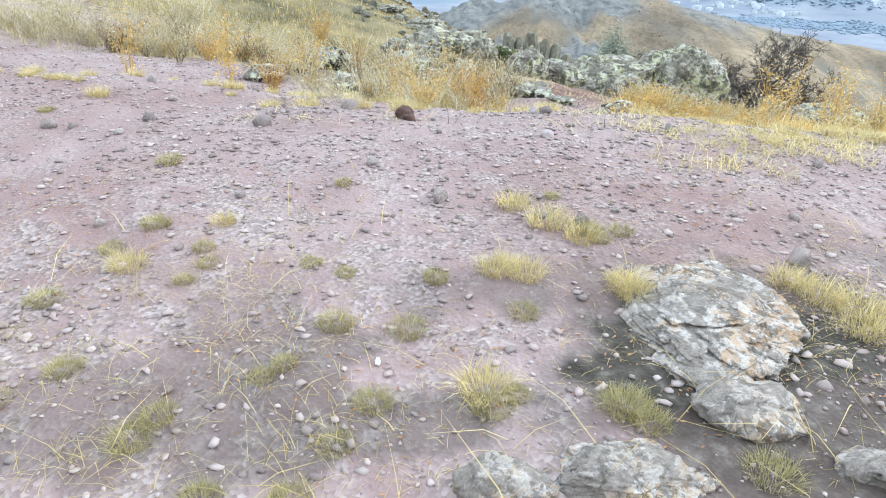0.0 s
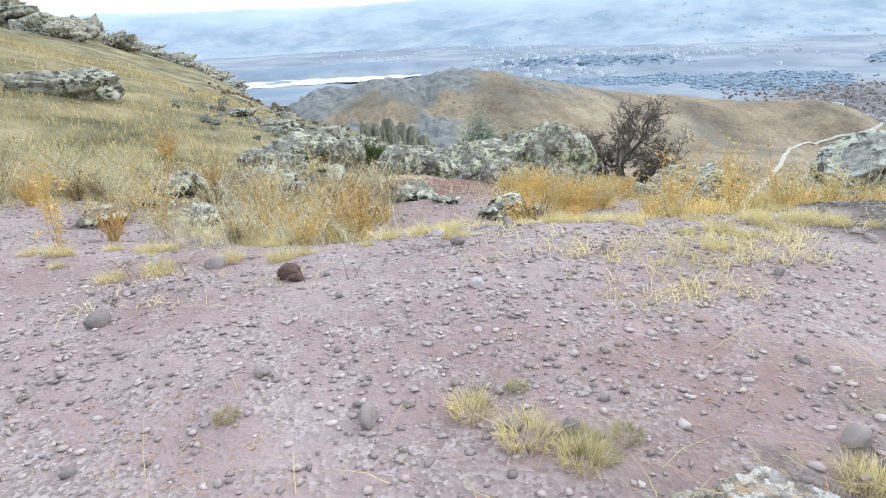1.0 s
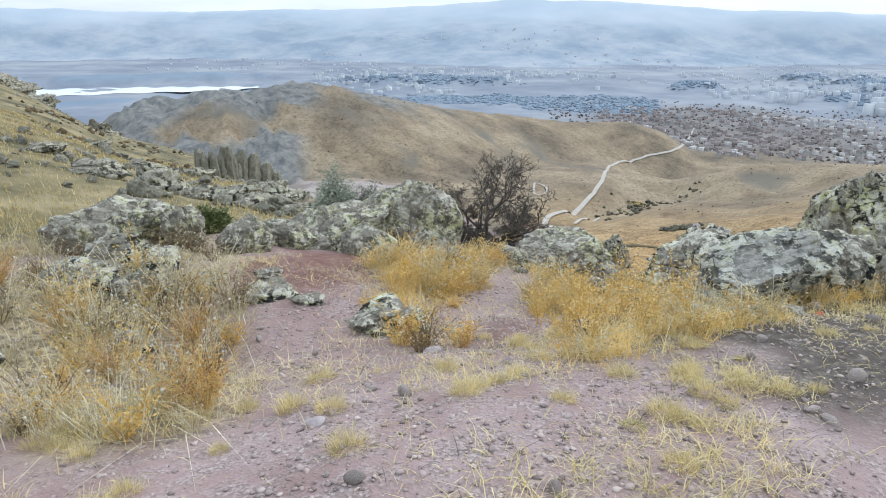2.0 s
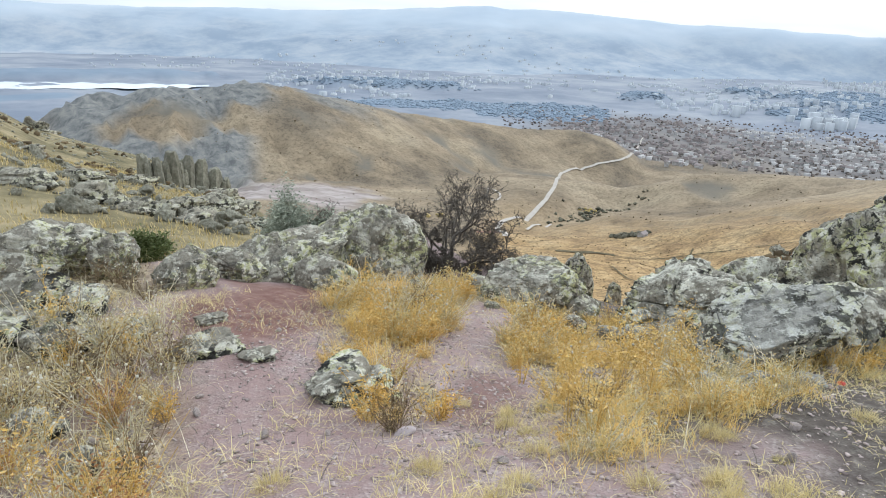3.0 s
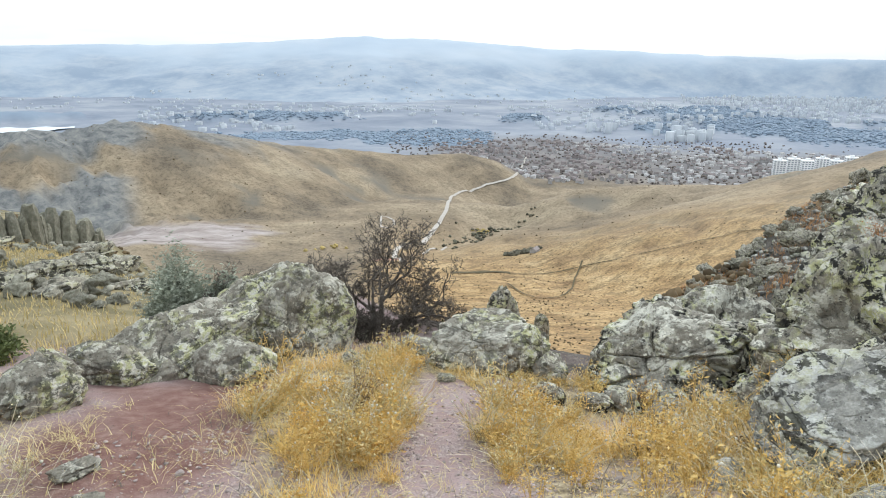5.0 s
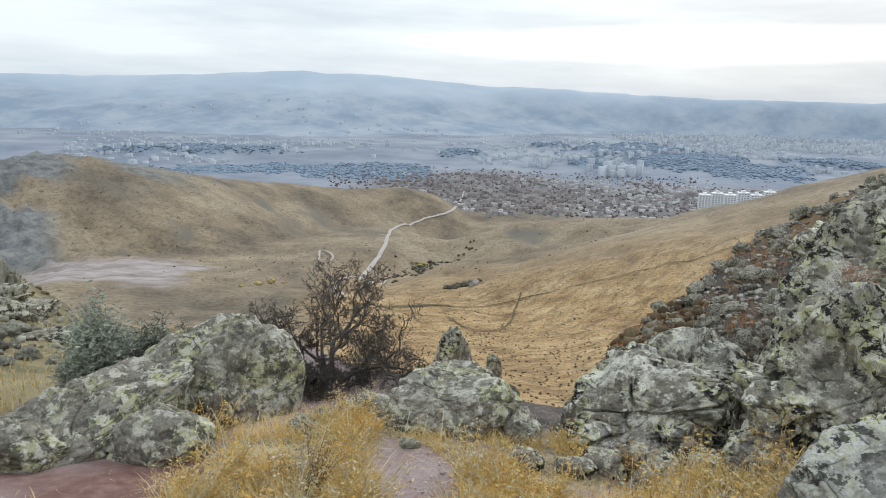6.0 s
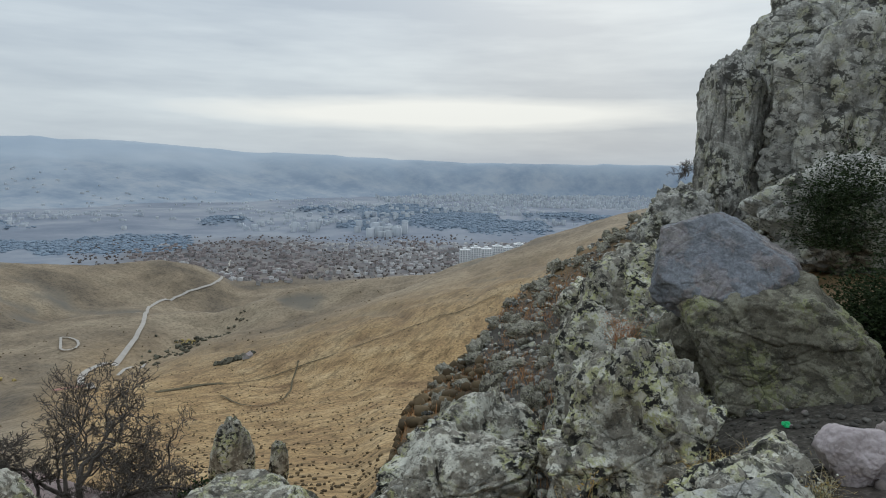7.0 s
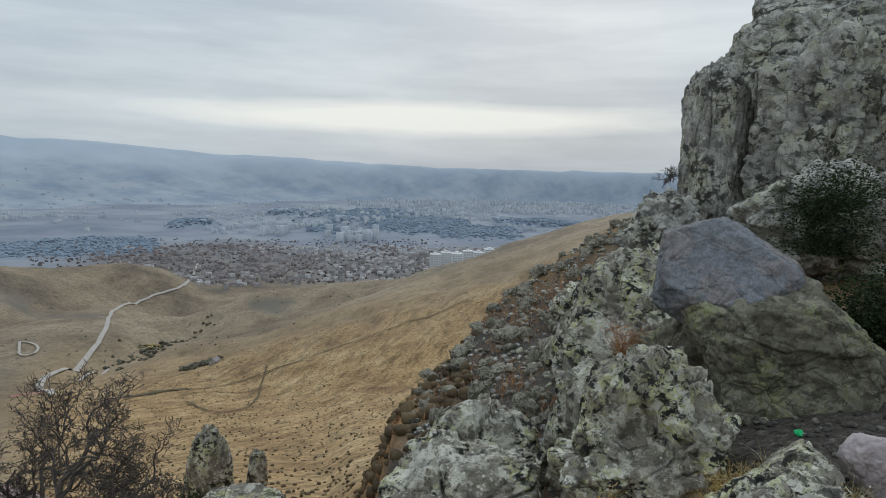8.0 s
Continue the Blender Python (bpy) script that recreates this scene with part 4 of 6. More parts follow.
rock("cliff_wall", 14.9, 2.82, (1.6, 1.85, 2.3), 52, M_CLIFF, rz=6, sink=0.1, z=0.0, sub=7, label=CLIFF, rough=0.07, cracks=0.04, pillars=0.03, planes=16, bed=(1, 1, 0.6), cuts=(((-1, 0.2, 0.05), 0.8), ((0, 1, 0.1), 0.8)))
rock("cliff_wall", 14.2, 0.87, (1.7, 1.7, 2.3), 53, M_CLIFF, rz=-12, sink=0.1, z=0.0, sub=6, label=CLIFF, rough=0.07, cracks=0.04, pillars=0.03, planes=16, bed=(1, 1, 0.6))
rock("cliff_crag", 16.2, 2.17, (1.6, 2.1, 2.1), 54, M_CLIFF, rz=15, sink=0.1, z=1.7, label="upper crag of grey rock above the cliff", rough=0.06, pillars=0.03, planes=14, sub=7)
rock("broken_crag", 12.9, 5.37, (0.7, 0.6, 0.6), 55, M_CLIFF, sink=0.2, label="broken rock at the foot of the cliff", rough=0.15)
rock("broken_crag", 11.8, 3.17, (1.1, 1.2, 0.9), 56, M_CLIFF, sink=0.2, label="broken rock at the foot of the cliff", rough=0.12)


OUTCROPS = [(0.3, 14.4, 0.5), (1.1, 13.7, 0.55), (1.75, 13.5, 0.5), (2.5, 12.9, 0.45), (3.5, 16.6, 0.6), (3.6, 14.2, 0.42), (2.6, 15.2, 0.5), (4.4, 18.3, 0.6), (1.0, 17.5, 0.5), (2.2, 20.0, 0.5), (4.6, 21.5, 0.6), (0.2, 20.5, 0.4), (5.2, 24.0, 0.7), (-0.6, 16.2, 0.35)]
for i, (x, y, s) in enumerate(OUTCROPS):
    rock("outcrop", x, y, (s * 0.95, s * 0.6, s * 0.36), 520 + i, M_OUTCROP, rz=-30 + 23 * (i % 4), tilt=-8, sink=0.38, sub=5, label="broken grey outcrop on the grassy hillside", group="hillside outcrops", rough=0.10, planes=9, blocks=1.5, bed=(1.2, 1.2, 1.6))


def scatter(name, n, place, sizes, mat, label, group, sub=3, kinds=6, seed=1, category="rock"):
    """Loose rocks that share a few meshes; place(r) gives x, y."""
    r_ = np.random.default_rng(seed)
    protos = []
    for i in range(n):
        x, y = place(r_)
        s = r_.uniform(*sizes) if i % 4 else sizes[1] * r_.uniform(0.8, 1.3)
        sc = (s * r_.uniform(0.7, 1.6), s * r_.uniform(0.6, 1.2), s * r_.uniform(0.5, 1.3))
        if len(protos) < kinds:
            v, f = rock_mesh(sub, (1, 1, 1), seed * 31 + i, planes=8, rough=0.18, cracks=0.06, blocks=1.8)
            ob = mesh_ob(name, v, f, mat)
            tagged(ob, label, category, group)
            protos.append(ob)
        else:
            ob = protos[i % kinds].copy()
            scene.collection.objects.link(ob)
        ob.location = (x, y, float(land_height(x, y)) + sc[2] * 0.35)
        ob.rotation_euler = (r_.uniform(-0.3, 0.3), r_.uniform(-0.3, 0.3), r_.uniform(0, 6.28))
        ob.scale = sc


def around(a0, a1, r0, r1):
    def place(r_):
        a, r = radians(r_.uniform(a0, a1)), r_.uniform(r0, r1)
        return HUB[0] + r * math.sin(a), HUB[1] + r * math.cos(a)
    return place


def slope_left(r_):
    cx, cy, cs = OUTCROPS[r_.integers(0, len(OUTCROPS))]
    return cx + r_.normal(0, 0.9), cy + r_.normal(0, 0.9)


scatter("hillside_rock", 230, slope_left, (0.03, 0.11), M_BASALT, "weathered grey rock on the grassy hillside", "rocks on the hillside", sub=4, seed=3)
scatter("scree_rock", 290, around(63, 92, 5.8, 16), (0.035, 0.15), M_OUTCROP, "grey rock on the steep scree below the cliff", "scree rocks", sub=4, kinds=8, seed=4)
scatter("outcrop_rock", 34, around(25, 75, 3.6, 5.6), (0.03, 0.10), M_ROCK, "small lichened rock at the lookout edge", "lookout rocks", seed=5)
scatter("loose_stone", 160, lambda r_: (r_.uniform(-2.5, 4), r_.uniform(1.8, 6.8)), (0.007, 0.026), M_STONE, "small loose stone on the dirt", "loose stones", sub=2, seed=6, category="stone")
scatter("loose_stone", 60, lambda r_: (r_.uniform(2.8, 6.8), r_.uniform(2.6, 4.2)), (0.01, 0.03), M_STONE, "small loose stone on dark gravel", "loose stones", sub=2, seed=8, category="stone")

# rock columns on the hillside
def column_mesh(seed):
    r_ = np.random.default_rng(seed)
    rings, sides = 7, 7
    v, f = [], []
    wob = r_.uniform(0.8, 1.15, sides)
    for i in range(rings):
        s = i / (rings - 1)
        taper = (1.0 - 0.25 * s) * (1.0 if s < 0.8 else 1.0 - (s - 0.8) * 1.6)
        for j in range(sides):
            a = j * 2 * math.pi / sides
            k_ = taper * wob[j] * (1 + r_.normal(0, 0.05))
            v.append((math.cos(a) * k_ * 0.5, math.sin(a) * k_ * 0.5, s * 2.0 + (r_.normal(0, 0.05) if 0 < i else 0)))
    for i in range(rings - 1):
        for j in range(sides):
            f.append((i * sides + j, i * sides + (j + 1) % sides, (i + 1) * sides + (j + 1) % sides, (i + 1) * sides + j))
    f.append(tuple((rings - 1) * sides + j for j in range(sides)))
    return v, f


columns = []
for i in range(34):
    az = 3.0 + 7.2 * i / 33 + rng.uniform(-0.15, 0.15)
    r = 18.9 + 3.4 * i / 33 + rng.uniform(-0.5, 0.5)
    x, y, _ = polar(az, r, 0)
    if i < 4:
        ob = mesh_ob("rock_column", *column_mesh(700 + i), M_BASALT, shade=False)
        tagged(ob, "weathered upright rock column on the grassy hillside", "rock", "rock columns")
        columns.append(ob)
    else:
        ob = columns[i % 4].copy()
        scene.collection.objects.link(ob)
    s = rng.uniform(0.55, 1.0) * (1.0 if 10 < i < 31 else 0.8)
    ob.location = (x, y, float(land_height(x, y)) - 0.12)
    ob.rotation_euler = (rng.uniform(-0.08, 0.08), -0.16 + rng.uniform(-0.06, 0.06), rng.uniform(0, 6))
    ob.scale = (0.56 * s, 0.48 * s, 0.62 * s)


# ---- fast meshes of many small pieces ----
def tri_mesh(name, verts, tris, material, smooth_=False):
    me = bpy.data.meshes.new(name)
    me.vertices.add(len(verts))
    me.vertices.foreach_set("co", np.asarray(verts, np.float32).ravel())
    tris = np.asarray(tris, np.int32)
    me.loops.add(tris.size)
    me.loops.foreach_set("vertex_index", tris.ravel())
    me.polygons.add(len(tris))
    me.polygons.foreach_set("loop_start", np.arange(0, tris.size, 3, dtype=np.int32))
    if smooth_:
        me.polygons.foreach_set("use_smooth", np.ones(len(tris), bool))
    me.materials.append(material)
    me.update(calc_edges=True)
    return me


def blades(base, height, width, lean, turn, curl=0.6):
    """Grass blades: two joints and a tip each. base (n, 3); the others (n,)."""
    n = len(base)
    d = np.stack([np.sin(turn), np.cos(turn), np.zeros(n)], 1)
    s = np.stack([np.cos(turn), -np.sin(turn), np.zeros(n)], 1) * (width / 2)[:, None]
    up = np.array([0, 0, 1.0])
    mid = base + up * (height * 0.55)[:, None] + d * (lean * height * 0.35)[:, None]
    tip = base + up * (height * (1 - 0.35 * np.minimum(lean, 1.6) * curl))[:, None] + d * (lean * height)[:, None]
    v = np.stack([base - s, base + s, mid + s * 0.75, mid - s * 0.75, tip], 1).reshape(-1, 3)
    o = np.arange(n)[:, None] * 5
    t = np.concatenate([o + [0, 1, 2], o + [0, 2, 3], o + [3, 2, 4]], 1).reshape(-1, 3)
    return v, t


def tuft_data(n, spread, h0, h1, width, lean, seed):
    r_ = np.random.default_rng(seed)
    a, r = r_.uniform(0, 6.28, n), spread * np.sqrt(r_.uniform(0, 1, n))
    base = np.stack([r * np.cos(a), r * np.sin(a), np.full(n, -0.01)], 1)
    turn = np.arctan2(base[:, 0], base[:, 1]) + r_.normal(0, 0.7, n)
    return blades(base, r_.uniform(h0, h1, n), width * r_.uniform(0.6, 1.3, n), np.abs(r_.normal(lean, lean * 0.5, n)), turn)


def place_copies(protos, spots, tag, sizes=(0.8, 1.25), seed=1):
    r_ = np.random.default_rng(seed)
    used = set()
    for i, (x, y) in enumerate(spots):
        p = protos[i % len(protos)]
        if p.name in used:
            ob = p.copy()
            scene.collection.objects.link(ob)
        else:
            ob = p
            used.add(p.name)
            tagged(ob, *tag)
        s = r_.uniform(*sizes)
        ob.location = (x, y, float(land_height(x, y)))
        ob.rotation_euler = (0, 0, r_.uniform(0, 6.28))
        ob.scale = (s, s, s * r_.uniform(0.85, 1.15))


# short green-yellow tufts on the dirt
green_protos = [new("grass_tuft", tri_mesh("grass_tuft", *tuft_data(520, 0.05, 0.018, 0.05, 0.0015, 0.55, 100 + i), M_GREEN_GRASS)) for i in range(5)]
spots = [(-0.16, 2.08), (-0.16, 1.92), (-0.12, 2.0), (-0.48, 1.84), (-0.29, 1.56), (-0.08, 1.38), (-0.05, 1.44), (0.36, 1.49), (0.30, 1.38), (0.60, 1.47), (0.65, 1.5), (0.87, 1.47), (0.9, 1.42), (0.70, 1.8), (-0.48, 2.71),
         (0.96, 2.15), (0.15, 2.01), (0.24, 1.25), (0.09, 1.25), (0.42, 1.74), (0.17, 2.53), (0.12, 1.56), (0.16, 1.6), (0.25, 1.75), (-0.34, 2.21), (-1.3, 3.42), (1.96, 3.41), (0.18, 4.59), (2.85, 3.7), (-0.7, 1.7)]
spots += [(rng.uniform(-1.3, 1.4), rng.uniform(1.0, 2.5)) for _ in range(34)][:14]
place_copies(green_protos, spots, ("short green and yellow grass tuft growing in gravel", "grass", "grass tufts"), (0.5, 0.95), 2)
dry_protos = [new("dry_grass_tuft", tri_mesh("dry_grass_tuft", *tuft_data(420, 0.055, 0.025, 0.075, 0.0015, 0.7, 120 + i), M_STRAW)) for i in range(5)]
spots = [(0.68, 2.01), (0.72, 1.95), (0.64, 1.97), (0.97, 1.93), (0.99, 1.86), (1.47, 1.89), (1.42, 1.95), (1.52, 1.75), (1.56, 1.85), (1.6, 1.7), (1.71, 4.02), (1.6, 3.95), (1.8, 4.05), (2.18, 3.32), (1.92, 3.16), (2.57, 3.47), (2.69, 3.38), (2.84, 3.34), (2.4, 3.5), (0.06, 5.28)]
spots += [(rng.uniform(-1.5, 1.6), rng.uniform(1.0, 2.4)) for _ in range(34)][:12] + [(rng.uniform(1.8, 4.5), rng.uniform(3.3, 4.1)) for _ in range(16)]
spots += [(rng.uniform(-2.4, 1.3), rng.uniform(3.7, 4.7)) for _ in range(40)] + [(rng.uniform(1.7, 3.4), rng.uniform(3.9, 5.2)) for _ in range(24)]
place_copies(dry_protos, spots, ("dry straw-coloured grass tuft on the dirt", "grass", "dry grass tufts"), (0.5, 1.1), 3)


def grass_bed(name, n, box, h0, h1, mat, label, seed, lean=0.55, width=0.003, keep=None):
    r_ = np.random.default_rng(seed)
    x, y = r_.uniform(box[0], box[1], n), r_.uniform(box[2], box[3], n)
    # blades stand in clumps
    cx, cy = np.round(x / 0.11) * 0.11, np.round(y / 0.11) * 0.11
    jx, jy = vnoise(cx * 7.7, cy * 9.1, cx * 0 + 0.5, seed), vnoise(cx * 8.3, cy * 6.7, cx * 0 + 9.5, seed)
    x, y = cx + jx * 0.10 + r_.normal(0, 0.026, n), cy + jy * 0.10 + r_.normal(0, 0.026, n)
    ok = r_.uniform(0, 1, n) < (keep or bed_density)(x, y)
    x, y = x[ok], y[ok]
    n = len(x)
    base = np.stack([x, y, land_height(x, y) - 0.01], 1)
    tall = 0.55 + 0.45 * smooth(-0.5, 0.6, fbm(x * 1.7, y * 1.7, 0, 2, seed + 4))
    v, t = blades(base, r_.uniform(h0, h1, n) * tall, width * r_.uniform(0.6, 1.5, n), np.abs(r_.normal(lean, 0.35, n)), r_.uniform(0, 6.28, n))
    return tagged(new(name, tri_mesh(name, v, t, mat)), label, "grass", kind="stuff")


grass_bed("dry_grass", 130000, (-5, 5.6, 3.6, 10.5), 0.04, 0.19, M_STRAW, "thick bed of dry straw-coloured grass", 201, lean=0.95, width=0.0024)
grass_bed("tall_straw", 9000, (-4.5, 1.4, 4.0, 10), 0.20, 0.46, M_STRAW_PALE, "tall feathery pale straw beside the path", 206, lean=0.7, width=0.0026,
          keep=lambda x, y: bed_density(x, y) * smooth(1.0, 0.7, x) * smooth(-0.15, 0.25, fbm(x * 0.9, y * 0.9, 0, 2, 79)) * smooth(10.5, 7.5, y))
grass_bed("golden_grass", 120000, (1.4, 6.0, 3.8, 8.6), 0.05, 0.22, M_STRAW_GOLD, "golden dry grass and weeds", 202, lean=0.9, width=0.0024)
grass_bed("fallen_stalks", 15000, (-4, 6.2, 3.4, 8.6), 0.10, 0.30, M_STRAW_PALE, "pale fallen stalks matted over the ground", 203, lean=2.2, width=0.003)
grass_bed("thin_straw", 16000, (-2.2, 2.2, 0.95, 2.7), 0.02, 0.06, M_OLIVE_LEAF, "thin dead straw lying over gravel", 204, lean=2.2, width=0.0012,
          keep=lambda x, y: 0.8 * smooth(-0.3, 0.3, fbm(x * 2.2, y * 2.2, 0, 3, 77)))
grass_bed("leaf_litter", 5200, (-0.9, 2.0, 0.95, 2.1), 0.005, 0.016, M_BROWN_LEAF, "small withered leaves and bark lying over gravel", 212, lean=2.0, width=0.006,
          keep=lambda x, y: smooth(2.1, 1.6, y) * (0.2 + 0.8 * smooth(-0.25, 0.3, fbm(x * 2.4, y * 2.4, 0, 3, 85))))
grass_bed("pale_litter", 3600, (-0.9, 2.0, 0.95, 2.2), 0.004, 0.014, M_STRAW_PALE, "small bleached leaves lying over gravel", 213, lean=2.0, width=0.005,
          keep=lambda x, y: smooth(2.2, 1.6, y) * (0.2 + 0.8 * smooth(-0.25, 0.3, fbm(x * 2.4, y * 2.4, 0, 3, 86))))
grass_bed("fallen_stems", 420, (-1.4, 1.9, 1.0, 2.5), 0.05, 0.15, M_OLIVE_LEAF, "long pale dead stems lying over gravel", 211, lean=2.6, width=0.0024, keep=lambda x, y: 0.3 + 0.7 * smooth(-0.2, 0.3, fbm(x * 2.0, y * 2.0, 0, 3, 84)))
grass_bed("short_straw", 26000, (1.2, 5.4, 2.7, 4.6), 0.02, 0.09, M_STRAW, "short dead straw over grey gravel", 208, lean=1.3, width=0.0026,
          keep=lambda x, y: smooth(-0.15, 0.4, fbm(x * 1.9, y * 1.9, 0, 3, 81)) * smooth(0.9, 1.6, x))
grass_bed("straw_debris", 34000, (-0.4, 5.2, 3.2, 7.8), 0.02, 0.09, M_STRAW, "broken pale straw and stalks lying on gravel", 209, lean=1.9, width=0.0026,
          keep=lambda x, y: (0.1 + 0.9 * smooth(-0.05, 0.4, fbm(x * 1.5, y * 1.5, 0, 3, 82))) * (1 - 0.45 * path_mask(x, y)))
grass_bed("twig_debris", 3600, (-0.4, 5.2, 3.2, 7.6), 0.03, 0.10, M_TWIG, "broken dark twigs lying on gravel", 210, lean=2.4, width=0.003,
          keep=lambda x, y: smooth(-0.1, 0.35, fbm(x * 1.5, y * 1.5, 0, 3, 83)))
grass_bed("slope_grass", 110000, (-14, 6, 9.0, 30), 0.04, 0.15, M_OLIVE_LEAF, "dry grass on the rocky slope", 205, width=0.009,
          keep=lambda x, y: smooth(14, 6, np.degrees(np.arctan2(x - HUB[0], y - HUB[1]))) * (0.3 + 0.7 * smooth(-0.2, 0.4, fbm(x * 0.3, y * 0.3, 0, 3, 78))))


# ---- dry leafy weeds ----
def tube(path, radii, sides=4):
    path = np.asarray(path, float)
    n = len(path)
    d = np.gradient(path, axis=0)
    d /= np.linalg.norm(d, axis=1)[:, None] + 1e-9
    a = np.cross(d, [0.31, 0.87, 0.37])
    a /= np.linalg.norm(a, axis=1)[:, None] + 1e-9
    b = np.cross(d, a)
    ang = np.arange(sides) * 2 * math.pi / sides
    ring = a[:, None, :] * np.cos(ang)[None, :, None] + b[:, None, :] * np.sin(ang)[None, :, None]
    v = (path[:, None, :] + ring * np.asarray(radii)[:, None, None]).reshape(-1, 3)
    t = []
    for i in range(n - 1):
        for j in range(sides):
            p, q = i * sides + j, i * sides + (j + 1) % sides
            t += [(p, q, q + sides), (p, q + sides, p + sides)]
    return v, t


def join(pieces):
    vs, ts, o = [], [], 0
    for v, t in pieces:
        vs.append(np.asarray(v))
        ts.append(np.asarray(t) + o)
        o += len(v)
    return np.concatenate(vs), np.concatenate(ts)


def leaf_cards(pos, size, r_):
    """Small folded leaves: four triangles each."""
    n = len(pos)
    d = r_.normal(size=(n, 3))
    d[:, 2] = np.abs(d[:, 2]) * 0.5
    d /= np.linalg.norm(d, axis=1)[:, None]
    s = np.cross(d, r_.normal(size=(n, 3)))
    s /= np.linalg.norm(s, axis=1)[:, None] + 1e-9
    f = np.cross(d, s)
    L = (size * r_.uniform(0.6, 1.4, n))[:, None]
    mid = pos + d * L * 0.5 - f * L * 0.12
    v = np.stack([pos, mid + s * L * 0.19, pos + d * L, mid - s * L * 0.19, mid + f * L * 0.10], 1).reshape(-1, 3)
    o = np.arange(n)[:, None] * 5
    t = np.concatenate([o + [0, 1, 4], o + [1, 2, 4], o + [2, 3, 4], o + [3, 0, 4]], 1).reshape(-1, 3)
    return v, t


def weed(name, seed, height, stems, leaves, leaf, leaf_mat, stem_mat, seeds=0.0, spread=0.5):
    r_ = np.random.default_rng(seed)
    tubes, spots, heads = [], [], []
    for _ in range(stems):
        a, h = r_.uniform(0, 6.28), height * r_.uniform(0.55, 1.1)
        out = spread * r_.uniform(0.2, 1.0)
        d = np.array([math.cos(a), math.sin(a), 0])
        path = [d * 0.02 + d * out * h * s ** 1.3 + np.array([0, 0, h * s - 0.01]) + r_.normal(0, 0.012, 3) * s for s in np.linspace(0, 1, 5)]
        tubes.append(tube(path, np.linspace(0.0028, 0.0012, 5), 3))
        path = np.array(path)
        for k_ in range(leaves):
            s = r_.uniform(0.25, 1.0) * 4
            i = min(int(s), 3)
            p = path[i] + (path[i + 1] - path[i]) * (s - i)
            side = p + r_.normal(0, 1, 3) * 0.05 * height * 2
            if k_ % 4 == 0:
                tubes.append(tube([p, (p + side) / 2 + r_.normal(0, 0.006, 3), side], [0.0014, 0.001, 0.0008], 3))
            spots.append(side)
        if r_.uniform() < seeds:
            heads.append(path[-1])
    root = tagged(new(name), "", "", "")
    part_ob = lambda nm, v, t, m: setattr(new(nm, tri_mesh(nm, v, t, m)), "parent", root)
    part_ob("stalk", *join(tubes), stem_mat)
    part_ob("foliage", *leaf_cards(np.array(spots), leaf, r_), leaf_mat)
    if heads:
        u, f = ICO[1]
        fluff = new("seed_fluff", tri_mesh("seed_fluff", *join([(u * 0.006 * r_.uniform(0.6, 1.3) + h, f) for h in heads]), M_SEED))
        fluff.parent = root
        tagged(fluff, kind="stuff")
    return root


def plant_all(protos, spots, tag, sizes=(0.8, 1.2), seed=1):
    r_ = np.random.default_rng(seed)
    for p in protos:
        tagged(p, *tag)
    for i, (x, y) in enumerate(spots):
        m = Matrix.Translation((x, y, float(land_height(x, y)))) @ Matrix.Rotation(r_.uniform(0, 6.28), 4, "Z")
        s = r_.uniform(*sizes) * (0.78 + 0.22 * float(smooth(4.4, 6.2, y)))
        if i < len(protos):
            ob = protos[i]
            ob.matrix_basis = m @ Matrix.Scale(s, 4)
        else:
            ob = copy_thing(protos[i % len(protos)], m)
            ob.scale = (s, s, s)


def sample(n, box, keep, seed):
    r_ = np.random.default_rng(seed)
    out = []
    while len(out) < n:
        x, y = r_.uniform(box[0], box[1]), r_.uniform(box[2], box[3])
        if r_.uniform() < float(keep(np.array([x]), np.array([y]))[0]):
            out.append((x, y))
    return out


gold = [weed("golden_weed", 300 + i, 0.20, 14, 18, 0.019, (M_GOLD_LEAF, M_STRAW, M_STRAW_GOLD)[i % 3], M_STRAW_GOLD, 0.1, 0.85) for i in range(6)]
plant_all(gold, sample(115, (1.6, 4.2, 5.0, 8.3), bed_density, 31) + sample(80, (2.2, 6.0, 3.9, 6.9), bed_density, 32) + sample(40, (-3.0, 1.2, 4.2, 8.2), bed_density, 34),
          ("dry golden weed with small curled leaves", "weed", "golden weeds"), (0.45, 1.4), 5)
straw = [weed("straw_weed", 320 + i, 0.27, 11, 16, 0.016, M_OLIVE_LEAF if i % 2 else M_STRAW, M_STRAW_PALE, 0.5, 0.9) for i in range(6)]
plant_all(straw, sample(240, (-3.6, 1.6, 4.2, 9.4), bed_density, 33) + sample(58, (1.9, 5.2, 3.9, 7.6), bed_density, 36), ("dry straw-coloured weed with white seed heads", "weed", "straw weeds"), (0.55, 1.3), 6)
brown = [weed("brown_weed", 360 + i, 0.24, 15, 12, 0.016, M_BROWN_LEAF, M_BROWN_LEAF, 0.2, 0.9) for i in range(4)]
plant_all(brown, sample(52, (-3.2, 1.5, 4.3, 8.8), bed_region, 35) + sample(18, (1.8, 5.4, 4.0, 7.8), bed_region, 37), ("withered brown weed with thin dead stalks", "weed", "brown weeds"), (0.6, 1.3), 9)
tall = [weed("tall_weed", 340 + i, 0.5, 7, 26, 0.026, M_STRAW_GOLD, M_STRAW_GOLD, 0.6, 0.3) for i in range(2)]
